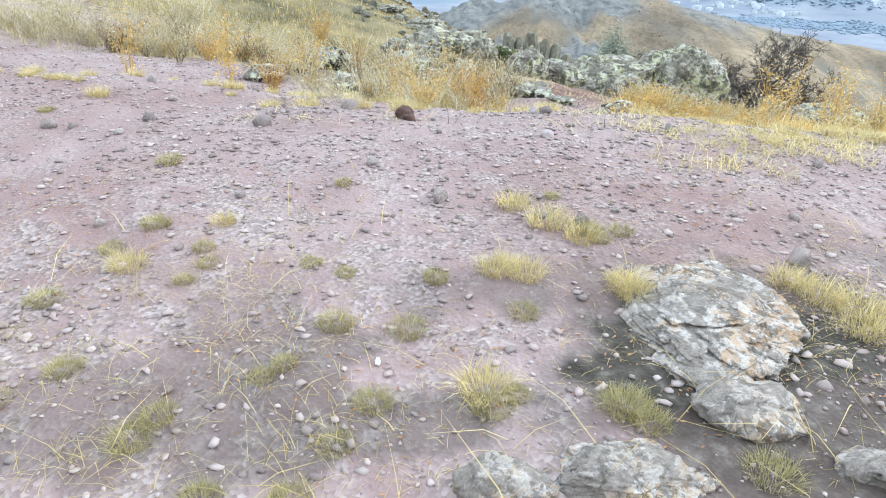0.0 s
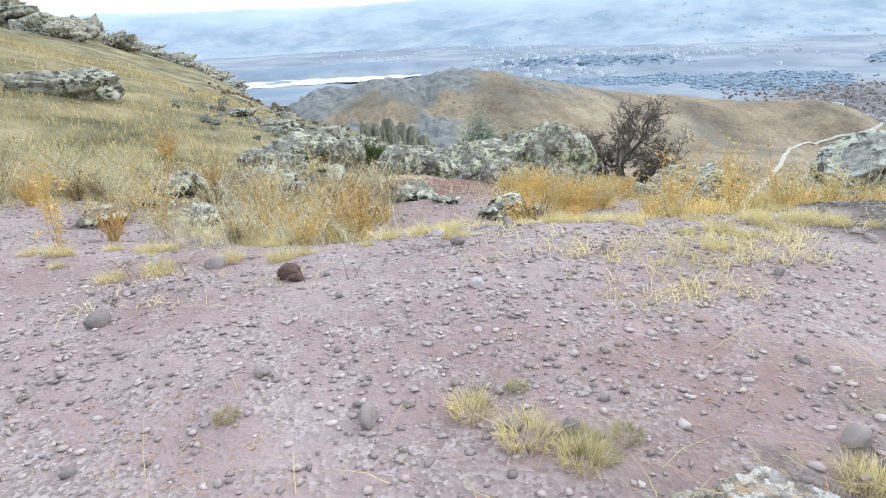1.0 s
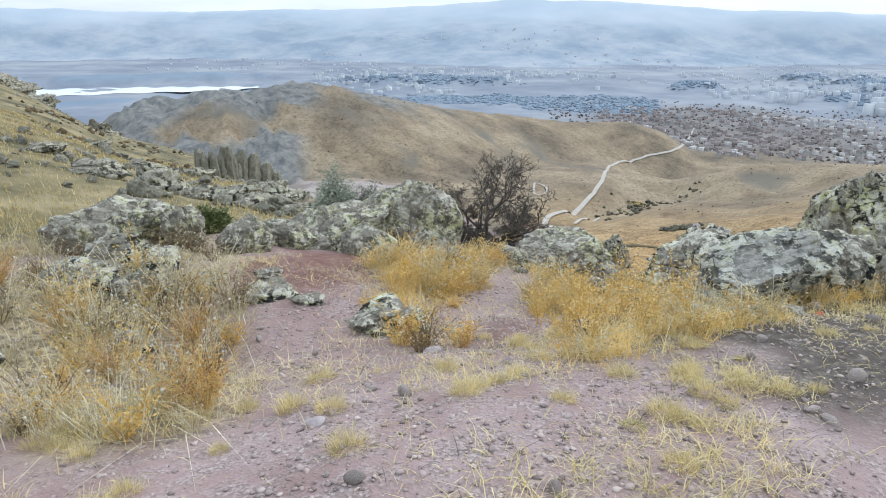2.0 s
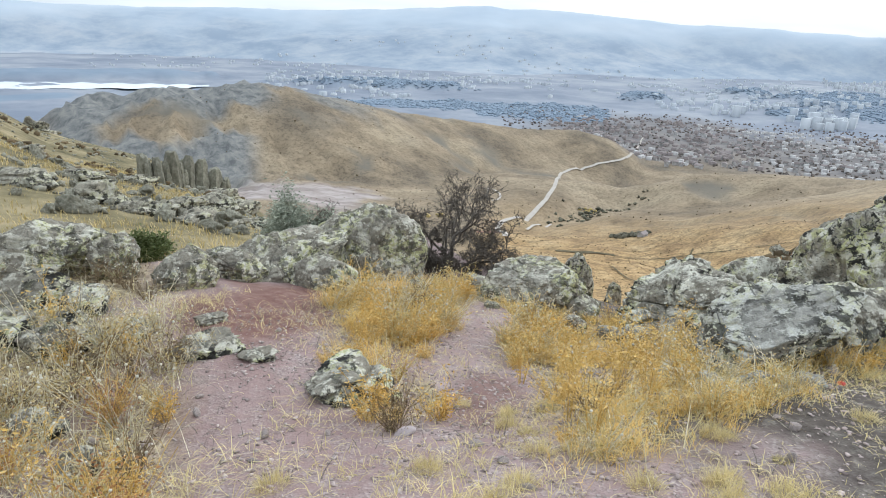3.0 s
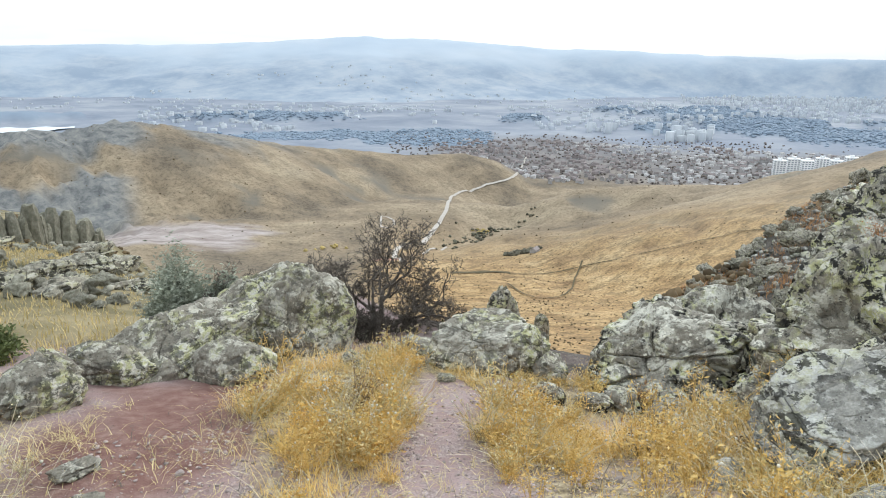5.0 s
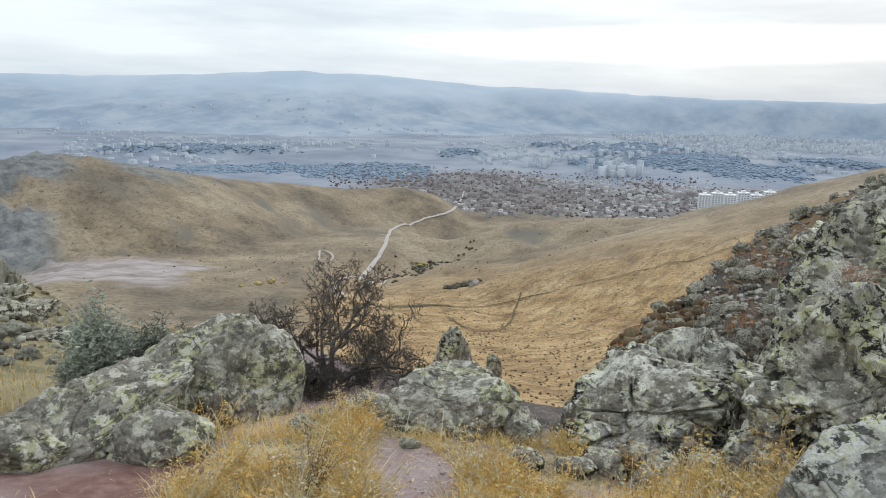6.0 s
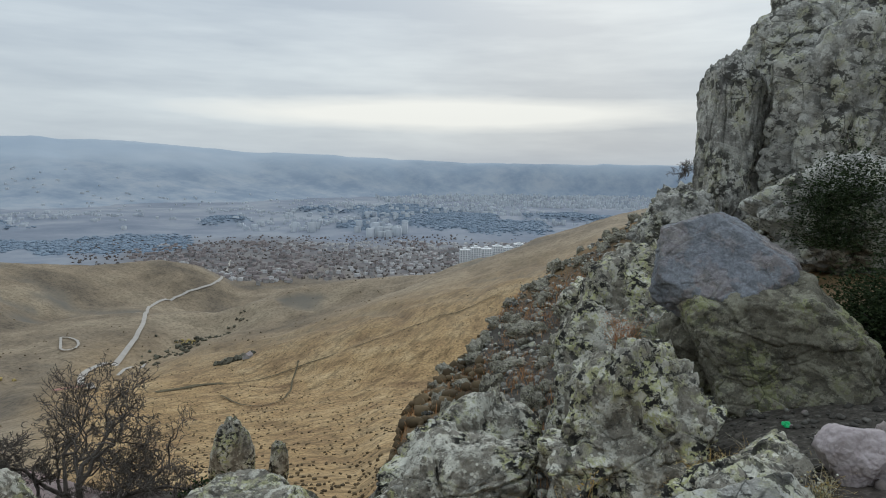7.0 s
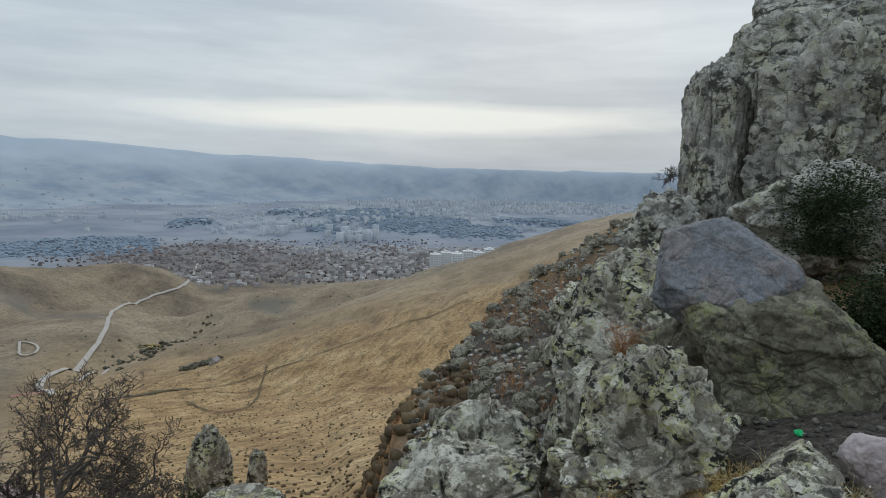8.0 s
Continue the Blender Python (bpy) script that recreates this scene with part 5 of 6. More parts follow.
plant_all(tall, [(2.5, 4.3), (2.75, 4.15), (2.6, 4.55), (2.95, 4.4), (2.8, 4.75), (4.4, 5.6), (4.1, 5.5), (3.9, 5.0), (3.6, 5.2), (3.15, 4.75), (3.45, 5.05), (3.7, 4.75), (3.3, 4.45), (-0.5, 5.6), (-1.4, 6.3), (0.2, 6.2), (3.9, 5.3), (3.0, 5.4), (3.5, 5.6), (2.9, 4.9), (4.2, 4.9), (4.6, 5.5), (5.2, 5.3), (0.5, 5.0), (-0.9, 4.9), (-1.8, 5.4), (0.6, 6.8)], ("tall thin dry golden weed", "weed", "tall weeds"), (0.75, 1.2), 7)
russet = weed("russet_bush", 350, 0.40, 46, 12, 0.02, M_RUSSET, M_STRAW_GOLD, 0.0, 0.75)
plant_all([russet], [(0.70, 4.55), (-1.15, 10.1), (-0.4, 7.6), (0.35, 5.3), (-0.7, 5.2), (0.1, 6.1), (-1.6, 6.6), (0.75, 5.7)], ("dry reddish-brown bush beside the path", "bush", "russet bushes"), (0.6, 1.1), 8)


front_bush = weed("dry_bush", 353, 0.26, 60, 12, 0.018, M_STRAW_GOLD, M_RUSSET, 0.0, 0.6)
front_bush.matrix_basis = Matrix.Translation((5.12, 6.12, float(land_height(5.12, 6.12))))
tagged(front_bush, "dry orange-gold bush in front of a domed boulder", "bush")
rib_bush = weed("dry_bush", 352, 0.36, 44, 12, 0.02, M_ORANGE, M_RUSSET, 0.0, 0.75)
rib_bush.matrix_basis = Matrix.Translation((7.62, 5.46, -0.25))
tagged(rib_bush, "dry orange-brown bush growing from the rock rib", "bush")


# ---- the bare shrub ----
def bare_shrub(name, seed, height, boughs, parent_label, depth=5, thick=0.028):
    r_ = np.random.default_rng(seed)
    limbs, twigs = [], []

    def grow(p, d, length, rad, level):
        path, radii = [p], [rad]
        for i in range(4):
            d = d + r_.normal(0, 0.44, 3) + np.array([0, 0, 0.05])
            d = d / np.linalg.norm(d)
            p = p + d * length / 4
            path.append(p)
            radii.append(rad * (1 - 0.12 * (i + 1)))
            if level < depth and i >= 1 and r_.uniform() < 0.78:
                b = d + r_.normal(0, 0.75, 3)
                grow(p, b / np.linalg.norm(b), length * r_.uniform(0.5, 0.75), rad * 0.58, level + 1)
        (limbs if level < 2 else twigs).append(tube(path, np.maximum(radii, 0.0024), 5 if level < 2 else 3))
        if level < depth:
            grow(p, d, length * 0.7, rad * 0.6, level + 1)

    for i in range(boughs):
        a = i * 6.28 / boughs + r_.uniform(-0.4, 0.4)
        d = np.array([math.cos(a) * 0.95, math.sin(a) * 0.95, 1.0])
        grow(np.array([math.cos(a) * 0.05, math.sin(a) * 0.05, -0.03]), d / np.linalg.norm(d), height * r_.uniform(0.32, 0.45), thick * r_.uniform(0.7, 1.1), 0)
    root = new(name)
    for nm, pieces in (("branchwork", limbs), ("twig_crown", twigs)):
        ob = new(nm, tri_mesh(nm, *join(pieces), M_TWIG, True))
        ob.parent = root
    return tagged(root, parent_label, "shrub")


def stand(ob, x, y, s=1.0, rz=0.0, dz=0.0):
    ob.matrix_basis = Matrix.Translation((x, y, float(land_height(x, y)) + dz)) @ Matrix.Rotation(rz, 4, "Z") @ Matrix.Scale(s, 4)
    return ob


stand(bare_shrub("bare_shrub", 403, 0.42, 9, "low dark tangle of leafless twigs under the thorny shrub", 5, 0.016), 4.50, 8.95)
stand(bare_shrub("bare_shrub", 406, 0.40, 8, "low dark tangle of leafless twigs under the thorny shrub", 5, 0.016), 4.95, 9.05)
stand(bare_shrub("bare_shrub", 405, 0.85, 5, "leafless grey shrub behind the boulders", 5, 0.018), 4.05, 9.55)
stand(bare_shrub("bare_shrub", 401, 1.3, 7, "leafless dark thorny shrub with crooked branches", 6, 0.032), 4.8, 9.2)
stand(bare_shrub("bare_shrub", 402, 0.85, 5, "low leafless grey shrub behind the boulders", 5, 0.018), 3.35, 9.55)
stand(bare_shrub("bare_shrub", 404, 0.5, 4, "small leafless shrub growing from the cliff", 4, 0.014), 13.95, 5.43, 1.0, 0.0, 1.1)


def juniper(name, seed, size, n, mat, label, x, y, dz=0.0, leaf=0.04):
    """A dense needle bush: clumps of small blades round short twigs."""
    r_ = np.random.default_rng(seed)
    c = r_.normal(size=(26, 3))
    c /= np.linalg.norm(c, axis=1)[:, None]
    c = c * r_.uniform(0.35, 0.8, 26)[:, None]
    c[:, 2] = np.abs(c[:, 2])
    i = r_.integers(0, 26, n)
    p = c[i] + r_.normal(0, 0.16, (n, 3))
    p[:, 2] = np.abs(p[:, 2])
    p = p * np.array(size)
    v, t = leaf_cards(p, leaf, r_)
    root = new(name)
    nee = new("foliage", tri_mesh("foliage", v, t, mat))
    tw = new("branchwork", tri_mesh("branchwork", *join([tube([(0, 0, -0.05), q * np.array(size) * 0.5, q * np.array(size)], [0.02, 0.012, 0.004], 4) for q in c]), M_TWIG))
    nee.parent = tw.parent = root
    tagged(root, label, "shrub")
    stand(root, x, y, 1.0, 0.0, dz)


juniper("juniper", 411, (0.3, 0.26, 0.28), 7000, M_OLIVE_BUSH, "low olive-green juniper among dry grass", 1.3, 9.25)
juniper("juniper", 412, (0.34, 0.34, 0.95), 20000, M_GREYGREEN, "grey-green bush behind the boulders", 2.95, 9.75)
juniper("juniper", 413, (0.34, 0.3, 0.7), 12000, M_GREYGREEN, "grey-green bush behind the boulders", 3.35, 9.9)
juniper("juniper", 414, (0.35, 0.3, 0.25), 3600, M_JUNIPER, "low dark green bush beside the slab boulder", 5.35, 8.35)
juniper("juniper", 415, (0.9, 1.15, 1.25), 26000, M_JUNIPER, "tall dark juniper growing against the cliff", 10.9, 3.17, 0.35)
juniper("juniper", 416, (0.7, 0.75, 1.25), 18000, M_JUNIPER, "dark juniper beside the huge boulder", 8.35, 3.1)

juniper("juniper", 417, (0.5, 0.4, 0.7), 8000, M_JUNIPER, "dark low juniper on dark gravel", 7.7, 2.95)

# ---- gravel and litter ----
n_peb = 76000
px, py = rng.uniform(-3.2, 4.2, n_peb), 0.95 + 6.2 * rng.uniform(0, 1, n_peb) ** 1.6
keep = rng.uniform(0, 1, n_peb) < 0.25 + 0.75 * smooth(-0.3, 0.4, fbm(px * 1.8, py * 1.8, 0, 3, 91))
px, py = px[keep], py[keep]
n_peb = len(px)
u1, f1 = ICO[1]
size = 0.003 + 0.010 * rng.uniform(0, 1, n_peb) ** 3.4
jit = 1 + 0.40 * rng.normal(size=(n_peb, len(u1)))
sc3 = np.stack([rng.uniform(0.8, 1.5, n_peb), rng.uniform(0.7, 1.2, n_peb), rng.uniform(0.25, 0.6, n_peb)], 1)
ang = rng.uniform(0, 6.28, n_peb)
v = u1[None] * np.clip(jit, 0.6, 1.4)[:, :, None] * sc3[:, None, :] * size[:, None, None]
ca, sa = np.cos(ang)[:, None], np.sin(ang)[:, None]
v = np.stack([v[:, :, 0] * ca - v[:, :, 1] * sa, v[:, :, 0] * sa + v[:, :, 1] * ca, v[:, :, 2]], 2)
v = v + np.stack([px, py, land_height(px, py) + size * 0.25], 1)[:, None, :]
t = f1[None] + (np.arange(n_peb) * len(u1))[:, None, None]
tagged(new("gravel", tri_mesh("gravel", v.reshape(-1, 3), t.reshape(-1, 3), M_PEBBLE)), "loose grey and reddish gravel strewn over the dirt", "gravel", kind="stuff")


r_l = np.random.default_rng(93)
lx, ly = r_l.uniform(-1.6, 2.0, 4600), r_l.uniform(0.95, 2.7, 4600)
ok = r_l.uniform(0, 1, 4600) < smooth(-0.4, 0.3, fbm(lx * 2.5, ly * 2.5, 0, 3, 94))
lp = np.stack([lx, ly, land_height(lx, ly) + 0.004], 1)[ok]
lv, lt = leaf_cards(lp, 0.013, r_l)
lv[:, 2] = np.repeat(lp[:, 2], 5) + (lv[:, 2] - np.repeat(lp[:, 2], 5)) * 0.35
tagged(new("leaf_litter", tri_mesh("leaf_litter", lv, lt, M_RUSSET)), "dry brown leaf litter scattered over gravel", "litter", kind="stuff")


def crumpled(name, x, y, size, seed, mat, label):
    v, f = rock_mesh(3, size, seed, planes=9, rough=0.3)
    ob = mesh_ob(name, v, f, mat, shade=False)
    ob.location = (x, y, float(land_height(x, y)) + size[2] * 0.7)
    tagged(ob, label, "litter")


crumpled("plastic_scrap", 6.48, 4.15, (0.055, 0.03, 0.022), 61, M_PLASTIC, "crumpled bright green plastic scrap on dark gravel")
crumpled("paper_scrap", 0.36, 1.62, (0.006, 0.014, 0.005), 63, M_SEED, "tiny white paper scrap on gravel")
crumpled("plastic_scrap", 5.02, 5.72, (0.03, 0.016, 0.012), 64, M_BLUEPLASTIC, "small blue plastic scrap among stones")
crumpled("plastic_scrap", 3.95, 4.05, (0.02, 0.016, 0.012), 62, M_REDPLASTIC, "small red plastic scrap on gravel")


# ---- roads, bare ground, lake ----
def ribbon(name, pts, width, mat, label, lift=0.5, category="road"):
    p = np.array(pts, float)
    s = np.concatenate([[0], np.cumsum(np.hypot(*np.diff(p, axis=0).T))])
    q = np.linspace(0, s[-1], max(8, int(s[-1] / 8)))
    k_ = np.ones(5) / 5
    x, y = np.interp(q, s, p[:, 0]), np.interp(q, s, p[:, 1])
    x[2:-2], y[2:-2] = np.convolve(x, k_, "valid"), np.convolve(y, k_, "valid")
    dx, dy = np.gradient(x), np.gradient(y)
    ln = np.hypot(dx, dy)
    nx, ny = -dy / ln, dx / ln
    rows = []
    for side in (-0.5, -0.17, 0.17, 0.5):
        a, b = x + nx * width * side, y + ny * width * side
        rows.append(np.stack([a, b, land_height(a, b) + lift], 1))
    n = len(q)
    v = np.concatenate(rows)
    f = [(j * n + i, j * n + i + 1, (j + 1) * n + i + 1, (j + 1) * n + i) for j in range(3) for i in range(n - 1)]
    return tagged(mesh_ob(name, v, f, mat), label, category, kind="structure")


ribbon("road", [(196, 262), (210, 282), (224, 307), (231, 320), (241, 328), (252, 334), (267, 342), (293, 363), (314, 377), (339, 398), (376, 434), (430, 494), (485, 555), (530, 602), (552, 616), (596, 626), (634, 627), (663, 630), (692, 647), (775, 720), (864, 794), (944, 857)], 3.2, M_ROAD, "pale winding dirt road across the valley", 0.9)
ribbon("road_track", [(303, 351), (279, 336), (250, 312)], 2.0, M_ROAD, "pale side track", 0.8)
ribbon("road_loop", [(302, 431), (264, 379), (270, 375), (290, 399), (301, 405), (302, 431)], 1.6, M_ROAD, "pale loop of track by the road", 0.8)
ribbon("road_path", [(221, 221), (243, 208), (273, 190), (298, 159), (317, 142), (340, 120)], 0.7, M_CREEK, "faint foot track along the hillside")
ribbon("creek_bed", [(268, 203), (260, 198), (250, 194), (239, 186), (222, 172), (203, 163), (191, 156), (184, 158), (188, 170), (197, 183), (205, 196)], 0.8, M_CREEK, "narrow dark dry creek bed")
ribbon("ground_scrub", [(203, 231), (211, 228), (218, 225), (229, 217)], 3.2, M_CREEK, "dark strip of scrub in a hollow", 0.3)
ribbon("ground_bare", [(195, 287), (202, 284), (208, 279)], 7, M_BARE, "bare reddish ground beside the dirt road", 0.3)

SHED = (274, 241)
lake_az = np.linspace(-6, 11.5, 30)
inner = 1885 + 14 * np.sin(lake_az * 1.9) + 60 * smooth(9, 11.5, lake_az)
outer = 2060 - 6 * lake_az + 22 * np.sin(lake_az * 2.7 + 1)
lv = [polar(a, r, 0)[:2] + (-173.5,) for a, r in zip(lake_az, inner)] + [polar(a, r, 0)[:2] + (-173.5,) for a, r in zip(lake_az, outer)]
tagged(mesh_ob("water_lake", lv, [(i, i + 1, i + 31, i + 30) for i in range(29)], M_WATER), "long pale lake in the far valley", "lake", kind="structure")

# ---- hill scrub ----
def clumps(name, xs, ys, sizes, mat, label, category, seed=1, squash=0.8, zs=None, sub=1):
    r_ = np.random.default_rng(seed)
    n = len(xs)
    u, f = ICO[sub]
    jit = np.clip(1 + 0.33 * r_.normal(size=(n, len(u))), 0.4, 1.7)
    v = u[None] * jit[:, :, None] * sizes[:, None, None] * np.array([1, 1, squash])
    z = land_height(xs, ys) if zs is None else zs
    v = v + np.stack([xs, ys, z + sizes * squash * 0.45], 1)[:, None, :]
    t = f[None] + (np.arange(n) * len(u))[:, None, None]
    return tagged(new(name, tri_mesh(name, v.reshape(-1, 3), t.reshape(-1, 3), mat)), label, category, kind="stuff")


def ring_spots(n, a0, a1, r0, r1, seed, power=1.0):
    r_ = np.random.default_rng(seed)
    a, r = np.radians(r_.uniform(a0, a1, n)), r0 + (r1 - r0) * r_.uniform(0, 1, n) ** power
    return HUB[0] + r * np.sin(a), HUB[1] + r * np.cos(a)


def far_spots(n, a0, a1, r0, r1, seed, power=1.0, clump=0.0):
    x, y = ring_spots(n * 3, a0, a1, r0, r1, seed, power)
    k_ = smooth(-0.3, 0.3, fbm(x * 0.004, y * 0.004, 0, 3, seed)) + clump
    ok = np.random.default_rng(seed + 1).uniform(0, 1, len(x)) < k_
    return x[ok][:n], y[ok][:n]


bx, by = ring_spots(5600, 34, 86, 16, 380, 501)
_r, _a = np.hypot(bx - HUB[0], by - HUB[1]), np.degrees(np.arctan2(bx - HUB[0], by - HUB[1]))
_ok = (_r > 26) | (_a < 56)
bx, by, _r = bx[_ok], by[_ok], _r[_ok]
clumps("hill_scrub", bx, by, np.random.default_rng(5).uniform(0.05, 0.36, len(bx)) * (0.35 + 0.65 * smooth(15, 80, _r)), M_HILLBUSH, "low brown scrub dotted over the grassy hillside", "scrub", 1)
grass_bed("scree_grass", 26000, (4.5, 15, 4.5, 10.5), 0.05, 0.18, M_RUSSET, "brown withered grass on the scree slope", 207, width=0.006,
          keep=lambda x, y: smooth(54, 60, np.degrees(np.arctan2(x - HUB[0], y - HUB[1]))) * smooth(-0.2, 0.3, fbm(x * 0.8, y * 0.8, 0, 3, 80)))
sx_, sy_ = ring_spots(2600, 61, 93, 5.0, 17, 505, 0.8)
clumps("scree_chips", sx_, sy_, np.random.default_rng(9).uniform(0.015, 0.07, 2600), M_CLIFF, "small broken rock on the scree slope", "rock", 8, 0.6)
bx, by = ring_spots(420, 57, 68, 7.0, 17, 508, 0.9)
clumps("scree_bushes", bx, by, np.random.default_rng(17).uniform(0.03, 0.13, 420), M_HILLBUSH, "low brown bushes along the edge of the scree", "scrub", 18)
sx_, sy_ = ring_spots(800, -9, 19, 8, 42, 506, 0.8)
clumps("hillside_chips", sx_, sy_, np.random.default_rng(10).uniform(0.02, 0.09, 800), M_BASALT, "small broken rock on the grassy slope", "rock", 9, 0.7)
bx, by = ring_spots(200, -9, 13, 16, 34, 507, 0.8)
clumps("slope_bushes", bx, by, np.random.default_rng(13).uniform(0.05, 0.15, 200), M_HILLBUSH, "low brown bushes on the rocky slope", "scrub", 16)
cx_, cy_ = np.random.default_rng(14).uniform(5.6, 9.2, 1500), np.random.default_rng(15).uniform(2.8, 4.7, 1500)
clumps("dark_chips", cx_, cy_, 0.006 + 0.03 * np.random.default_rng(16).uniform(0, 1, 1500) ** 4, M_CHIP, "dark broken stones on the gravel below a huge boulder", "rock", 17, 0.6)
bx, by = far_spots(420, 8, 62, 260, 900, 504)
clumps("valley_scrub", bx, by, np.random.default_rng(8).uniform(0.25, 0.7, len(bx)), M_HILLBUSH, "scattered scrub on the valley slopes", "scrub", 4)
tr_ = np.random.default_rng(11)
_b = tr_.uniform(0, 1, 60)
tx = np.concatenate([tr_.normal(272, 6, 60), tr_.normal(356, 8, 40), 300 + 140 * _b + tr_.normal(0, 4, 60)])
ty = np.concatenate([tr_.normal(250, 2.5, 60), tr_.normal(372, 5, 40), 353 + 32 * _b + tr_.normal(0, 4, 60)])
GOLD_SPOTS = [(203, 355, 10, 3), (362, 377, 3, 3)]
yr = np.random.default_rng(12)
clumps("golden_trees", np.concatenate([yr.normal(GOLD_SPOTS[i][0], GOLD_SPOTS[i][2], 9) for i in range(2)]), np.concatenate([yr.normal(GOLD_SPOTS[i][1], GOLD_SPOTS[i][3], 9) for i in range(2)]), yr.uniform(0.7, 1.6, 18), M_YELLOW_TREE, "yellow autumn trees in the valley", "trees", 15, sub=2)
clumps("valley_trees", tx, ty, tr_.uniform(0.5, 1.6, 160), M_VALLEYTREE, "dark clumps of trees and scrub in the valley", "trees", 5, sub=2)

# ---- houses ----
def house_protos():
    protos = []
    for w, d, h, rise in ((11, 8, 5, 2.6), (9, 8, 6.5, 2.4), (14, 9, 4, 3.0)):
        a, b = w / 2, d / 2
        root = new("house")
        body = [(-a, -b, -3), (a, -b, -3), (a, b, -3), (-a, b, -3), (-a, -b, h), (a, -b, h), (a, b, h), (-a, b, h), (-a, 0, h + rise - 0.2), (a, 0, h + rise - 0.2)]
        mesh_ob("wall", body, [(0, 1, 5, 4), (2, 3, 7, 6), (1, 2, 6, 9, 5), (3, 0, 4, 8, 7)], M_WALL, root, False)
        e = 0.5
        roof = [(-a - e, -b - e, h - 0.3), (a + e, -b - e, h - 0.3), (a + e, 0, h + rise), (-a - e, 0, h + rise), (-a - e, b + e, h - 0.3), (a + e, b + e, h - 0.3)]
        roof += [(x, y, z + 0.25) for x, y, z in roof]
        mesh_ob("roof", roof, [(6, 7, 8, 9), (9, 8, 11, 10), (0, 3, 2, 1), (3, 4, 5, 2), (0, 1, 7, 6), (4, 10, 11, 5), (1, 2, 8, 7), (2, 5, 11, 8), (0, 6, 9, 3), (3, 9, 10, 4)], M_ROOF, root, False)
        tagged(root, "small pale house with a pitched tile roof", "house", "town houses")
        protos.append(root)
    return protos


houses = house_protos()
hr = np.random.default_rng(601)
count = 0
while count < 300:
    a, r = hr.uniform(42, 84), hr.uniform(985, 1420)
    if a < 50 and r < 1000 or a > 64 and r < 1130:
        continue
    x, y, _ = polar(a, r, 0)
    z = float(land_height(x, y))
    if z > -160:
        continue
    m = Matrix.Translation((x, y, z)) @ Matrix.Rotation(radians(hr.choice([20, 110, 35, 125]) + hr.normal(0, 8)), 4, "Z")
    if count < 3:
        houses[count].matrix_basis = m
    else:
        ob = copy_thing(houses[count % 3], m)
        s = hr.uniform(0.55, 0.88)
        ob.scale = (s, s, s)
    count += 1
shed = copy_thing(houses[2], Matrix.Translation((SHED[0], SHED[1], float(land_height(SHED[0], SHED[1])))) @ Matrix.Rotation(0.3, 4, "Z"))
shed.scale = (0.4, 0.4, 0.4)
tagged(shed, "small pale farm building beside trees", "house")


def boxes(name, xs, ys, sx, sy, sz, mat, label, category, seed=1, gable=False, base=-176.0):
    r_ = np.random.default_rng(seed)
    n = len(xs)
    c = np.array([(-1, -1, 0), (1, -1, 0), (1, 1, 0), (-1, 1, 0), (-1, -1, 1), (1, -1, 1), (1, 1, 1), (-1, 1, 1)], float)
    f = np.array([(0, 1, 5), (0, 5, 4), (1, 2, 6), (1, 6, 5), (2, 3, 7), (2, 7, 6), (3, 0, 4), (3, 4, 7), (4, 5, 6), (4, 6, 7)])
    v = c[None] * np.stack([sx / 2, sy / 2, sz], 1)[:, None, :]
    a = r_.choice([0.3, 1.87, 0.8], n) + r_.normal(0, 0.1, n)
    ca, sa = np.cos(a)[:, None], np.sin(a)[:, None]
    v = np.stack([v[:, :, 0] * ca - v[:, :, 1] * sa, v[:, :, 0] * sa + v[:, :, 1] * ca, v[:, :, 2]], 2) + np.stack([xs, ys, np.full(n, base) if np.isscalar(base) else base], 1)[:, None, :]
    t = f[None] + (np.arange(n) * 8)[:, None, None]
    return tagged(new(name, tri_mesh(name, v.reshape(-1, 3), t.reshape(-1, 3), mat)), label, category, kind="stuff")


br = np.random.default_rng(602)
for nm, args, (w0, w1), (h0, h1), mat, label in (
    ("suburb_houses", (520, 42, 87, 1000, 1560, 611), (5, 9), (3, 5), M_WALL, "crowded low houses of a hillside town"),
    ("suburb_roofs", (760, 40, 87, 990, 1560, 612), (5, 9), (3, 5), M_ROOF, "brown roofs of crowded town houses"),
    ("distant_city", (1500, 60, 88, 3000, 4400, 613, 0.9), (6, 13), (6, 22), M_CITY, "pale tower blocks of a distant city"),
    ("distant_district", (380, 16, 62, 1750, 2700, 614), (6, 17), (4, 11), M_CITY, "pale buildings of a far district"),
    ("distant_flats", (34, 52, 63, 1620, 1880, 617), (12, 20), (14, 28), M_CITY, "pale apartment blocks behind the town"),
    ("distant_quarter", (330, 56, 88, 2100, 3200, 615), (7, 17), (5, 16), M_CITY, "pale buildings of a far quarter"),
):
    xs, ys = far_spots(*args)
    n = len(xs)
    boxes(nm, xs, ys, br.uniform(w0, w1, n), br.uniform(w0, w1, n), br.uniform(h0, h1, n) + 3, mat, label, "buildings", 1, base=land_height(xs, ys) - 3)
xs, ys = far_spots(420, 2, 66, 2650, 3700, 616)
xs, ys = xs[::2], ys[::2]
on_slope = np.maximum(land_height(xs, ys), mountain_height(xs, ys))
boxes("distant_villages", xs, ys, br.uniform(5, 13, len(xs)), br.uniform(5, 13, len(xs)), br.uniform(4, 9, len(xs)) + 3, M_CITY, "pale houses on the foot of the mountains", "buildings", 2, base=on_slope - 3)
xs, ys = far_spots(2600, 36, 88, 1020, 1700, 621, 1.0, 0.3)
clumps("town_trees", xs, ys, br.uniform(0.9, 2.9, len(xs)), M_TOWNTREE, "bare trees and hedges between the houses", "trees", 6)
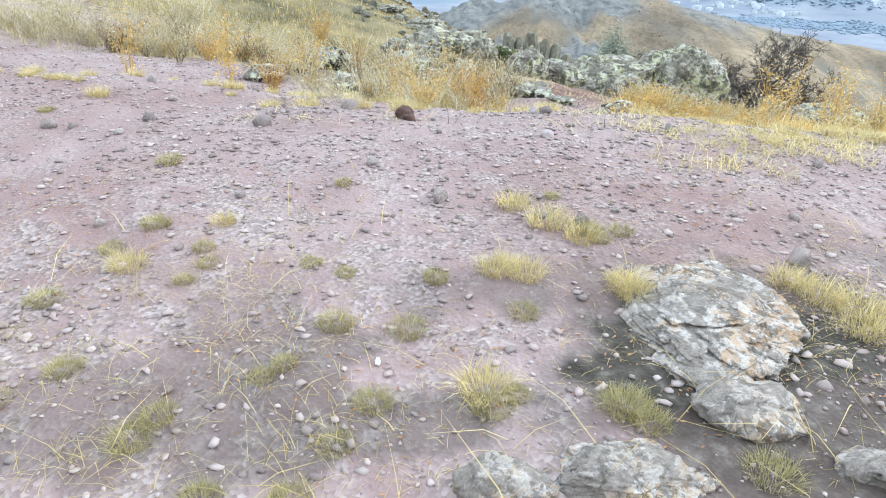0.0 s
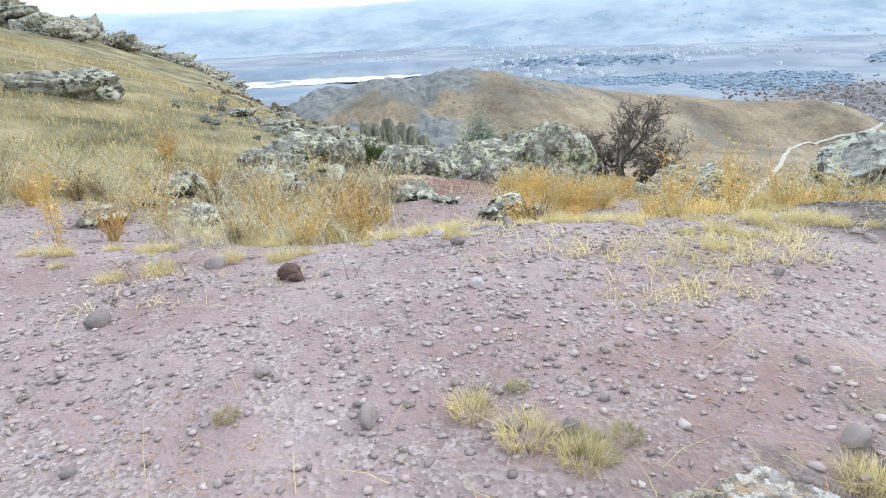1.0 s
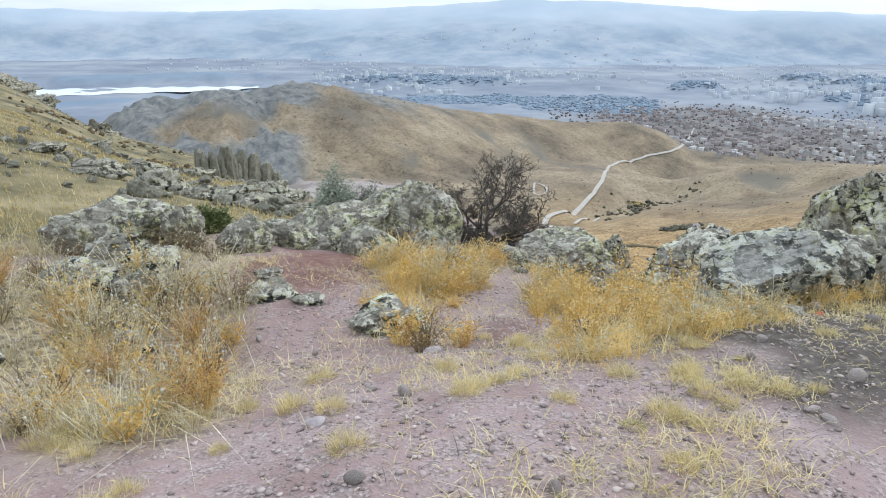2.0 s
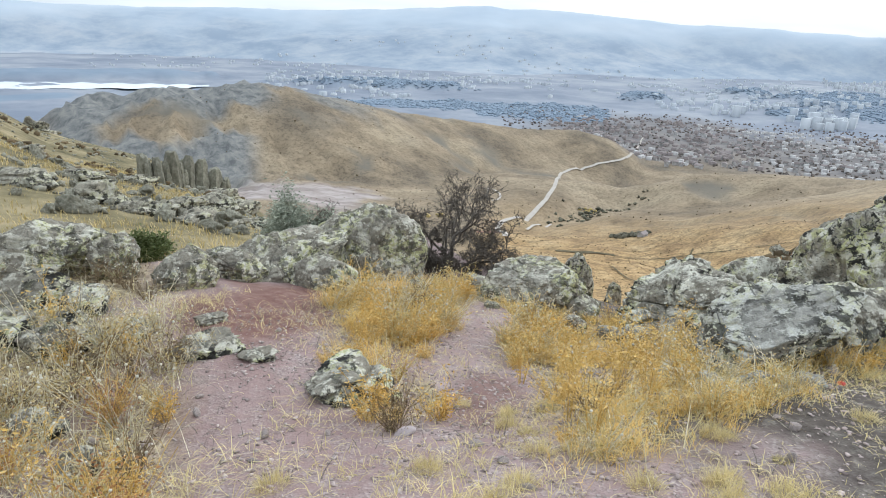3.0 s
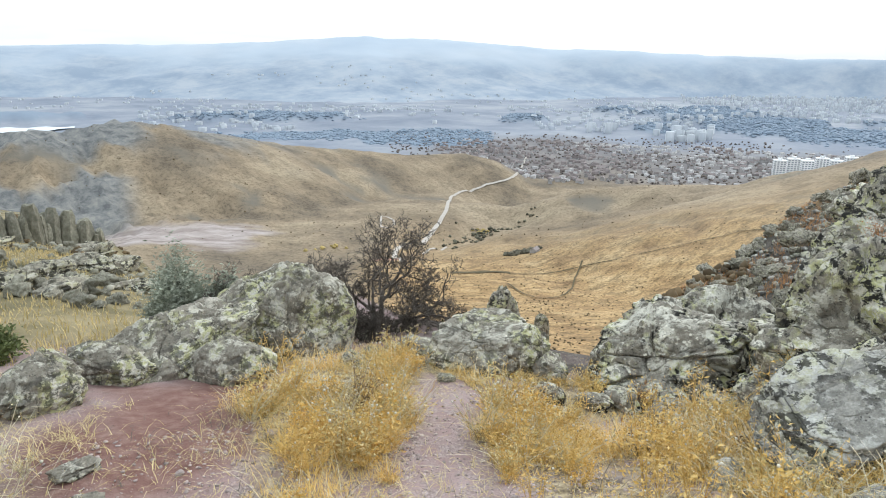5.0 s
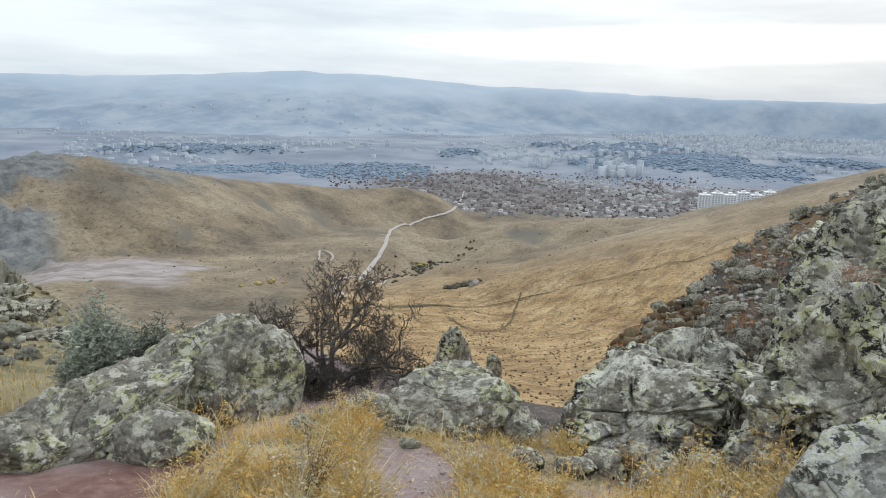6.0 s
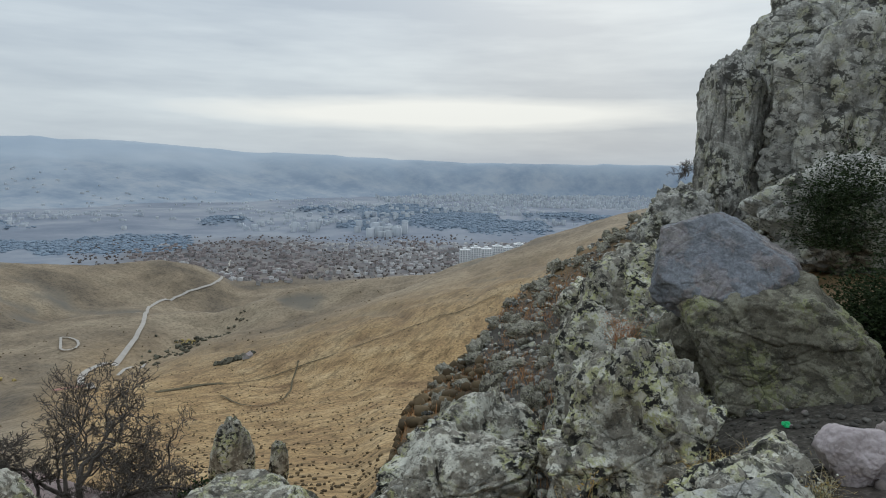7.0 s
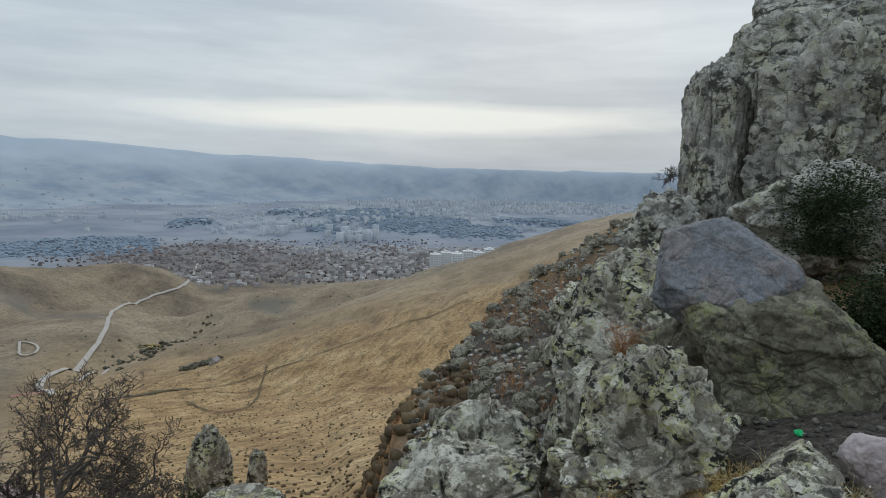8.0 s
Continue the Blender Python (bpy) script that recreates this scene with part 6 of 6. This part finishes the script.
xs, ys = ring_spots(34000, 18, 82, 1450, 2900, 622)
ok = br.uniform(0, 1, len(xs)) < 1.0 * wood_mask(np.degrees(np.arctan2(xs - HUB[0], ys - HUB[1])), np.hypot(xs - HUB[0], ys - HUB[1]))
xs, ys = xs[ok], ys[ok]
clumps("far_woods", xs, ys, br.uniform(3, 6, len(xs)), M_WOOD, "woods scattered over the far plain, coloured blue-grey by painted haze", "woods", 7, 0.35)


# ---- apartment blocks ----
def apartment_block(az, r, w, d, h, mat, label, turn):
    x, y, _ = polar(az, r, 0)
    root = new("apartment_block")
    body = bmesh.new()
    bmesh.ops.create_cube(body, size=1.0)
    bmesh.ops.scale(body, vec=(w, d, h), verts=body.verts)
    bmesh.ops.translate(body, vec=(0, 0, h / 2), verts=body.verts)
    me = bpy.data.meshes.new("wall")
    body.to_mesh(me)
    body.free()
    me.materials.append(mat)
    new("wall", me).parent = root
    mesh_ob("roof_house", [(-3, -2.5, h), (3, -2.5, h), (3, 2.5, h), (-3, 2.5, h), (-3, -2.5, h + 3), (3, -2.5, h + 3), (3, 2.5, h + 3), (-3, 2.5, h + 3)],
            [(0, 1, 5, 4), (1, 2, 6, 5), (2, 3, 7, 6), (3, 0, 4, 7), (4, 5, 6, 7)], mat, root, False)
    for side, span, depth, cols in ((0, w, d, 4), (1, d, w, 3)):
        for c in range(cols):
            for fl in range(int(h / 3)):
                ob = new("window", WINDOW_MESH)
                ob.parent = root
                u = (c + 0.5) / cols * span - span / 2
                ob.location = (u, -depth / 2 - 0.05, 1.6 + fl * 3) if side == 0 else (-depth / 2 - 0.05, u, 1.6 + fl * 3)
                ob.rotation_euler = (0, 0, 0 if side == 0 else -math.pi / 2)
    root.matrix_basis = Matrix.Translation((x, y, float(land_height(x, y)) - 1)) @ Matrix.Rotation(radians(turn), 4, "Z")
    return tagged(root, label, "building", "apartment blocks")


WINDOW_MESH = bpy.data.meshes.new("window")
WINDOW_MESH.from_pydata([(-1.3, 0, -0.8), (1.3, 0, -0.8), (1.3, 0, 0.8), (-1.3, 0, 0.8), (-1.3, 0.3, -0.8), (1.3, 0.3, -0.8), (1.3, 0.3, 0.8), (-1.3, 0.3, 0.8)], [],
                        [(0, 1, 2, 3), (0, 4, 5, 1), (1, 5, 6, 2), (2, 6, 7, 3), (3, 7, 4, 0)])
WINDOW_MESH.materials.append(M_WINDOW)
for i in range(7):
    apartment_block(67.9 + 0.95 * i, 1085 + 17 * i, 17, 14, 40 + 3 * (i % 2), M_FLAT, "white concrete apartment block at the edge of the town", -60)
for i in range(3):
    apartment_block(75.6 + 0.9 * i, 1380 + 20 * i, 17, 14, 40, M_PINKFLAT, "salmon-coloured apartment block beyond the hill", -50)
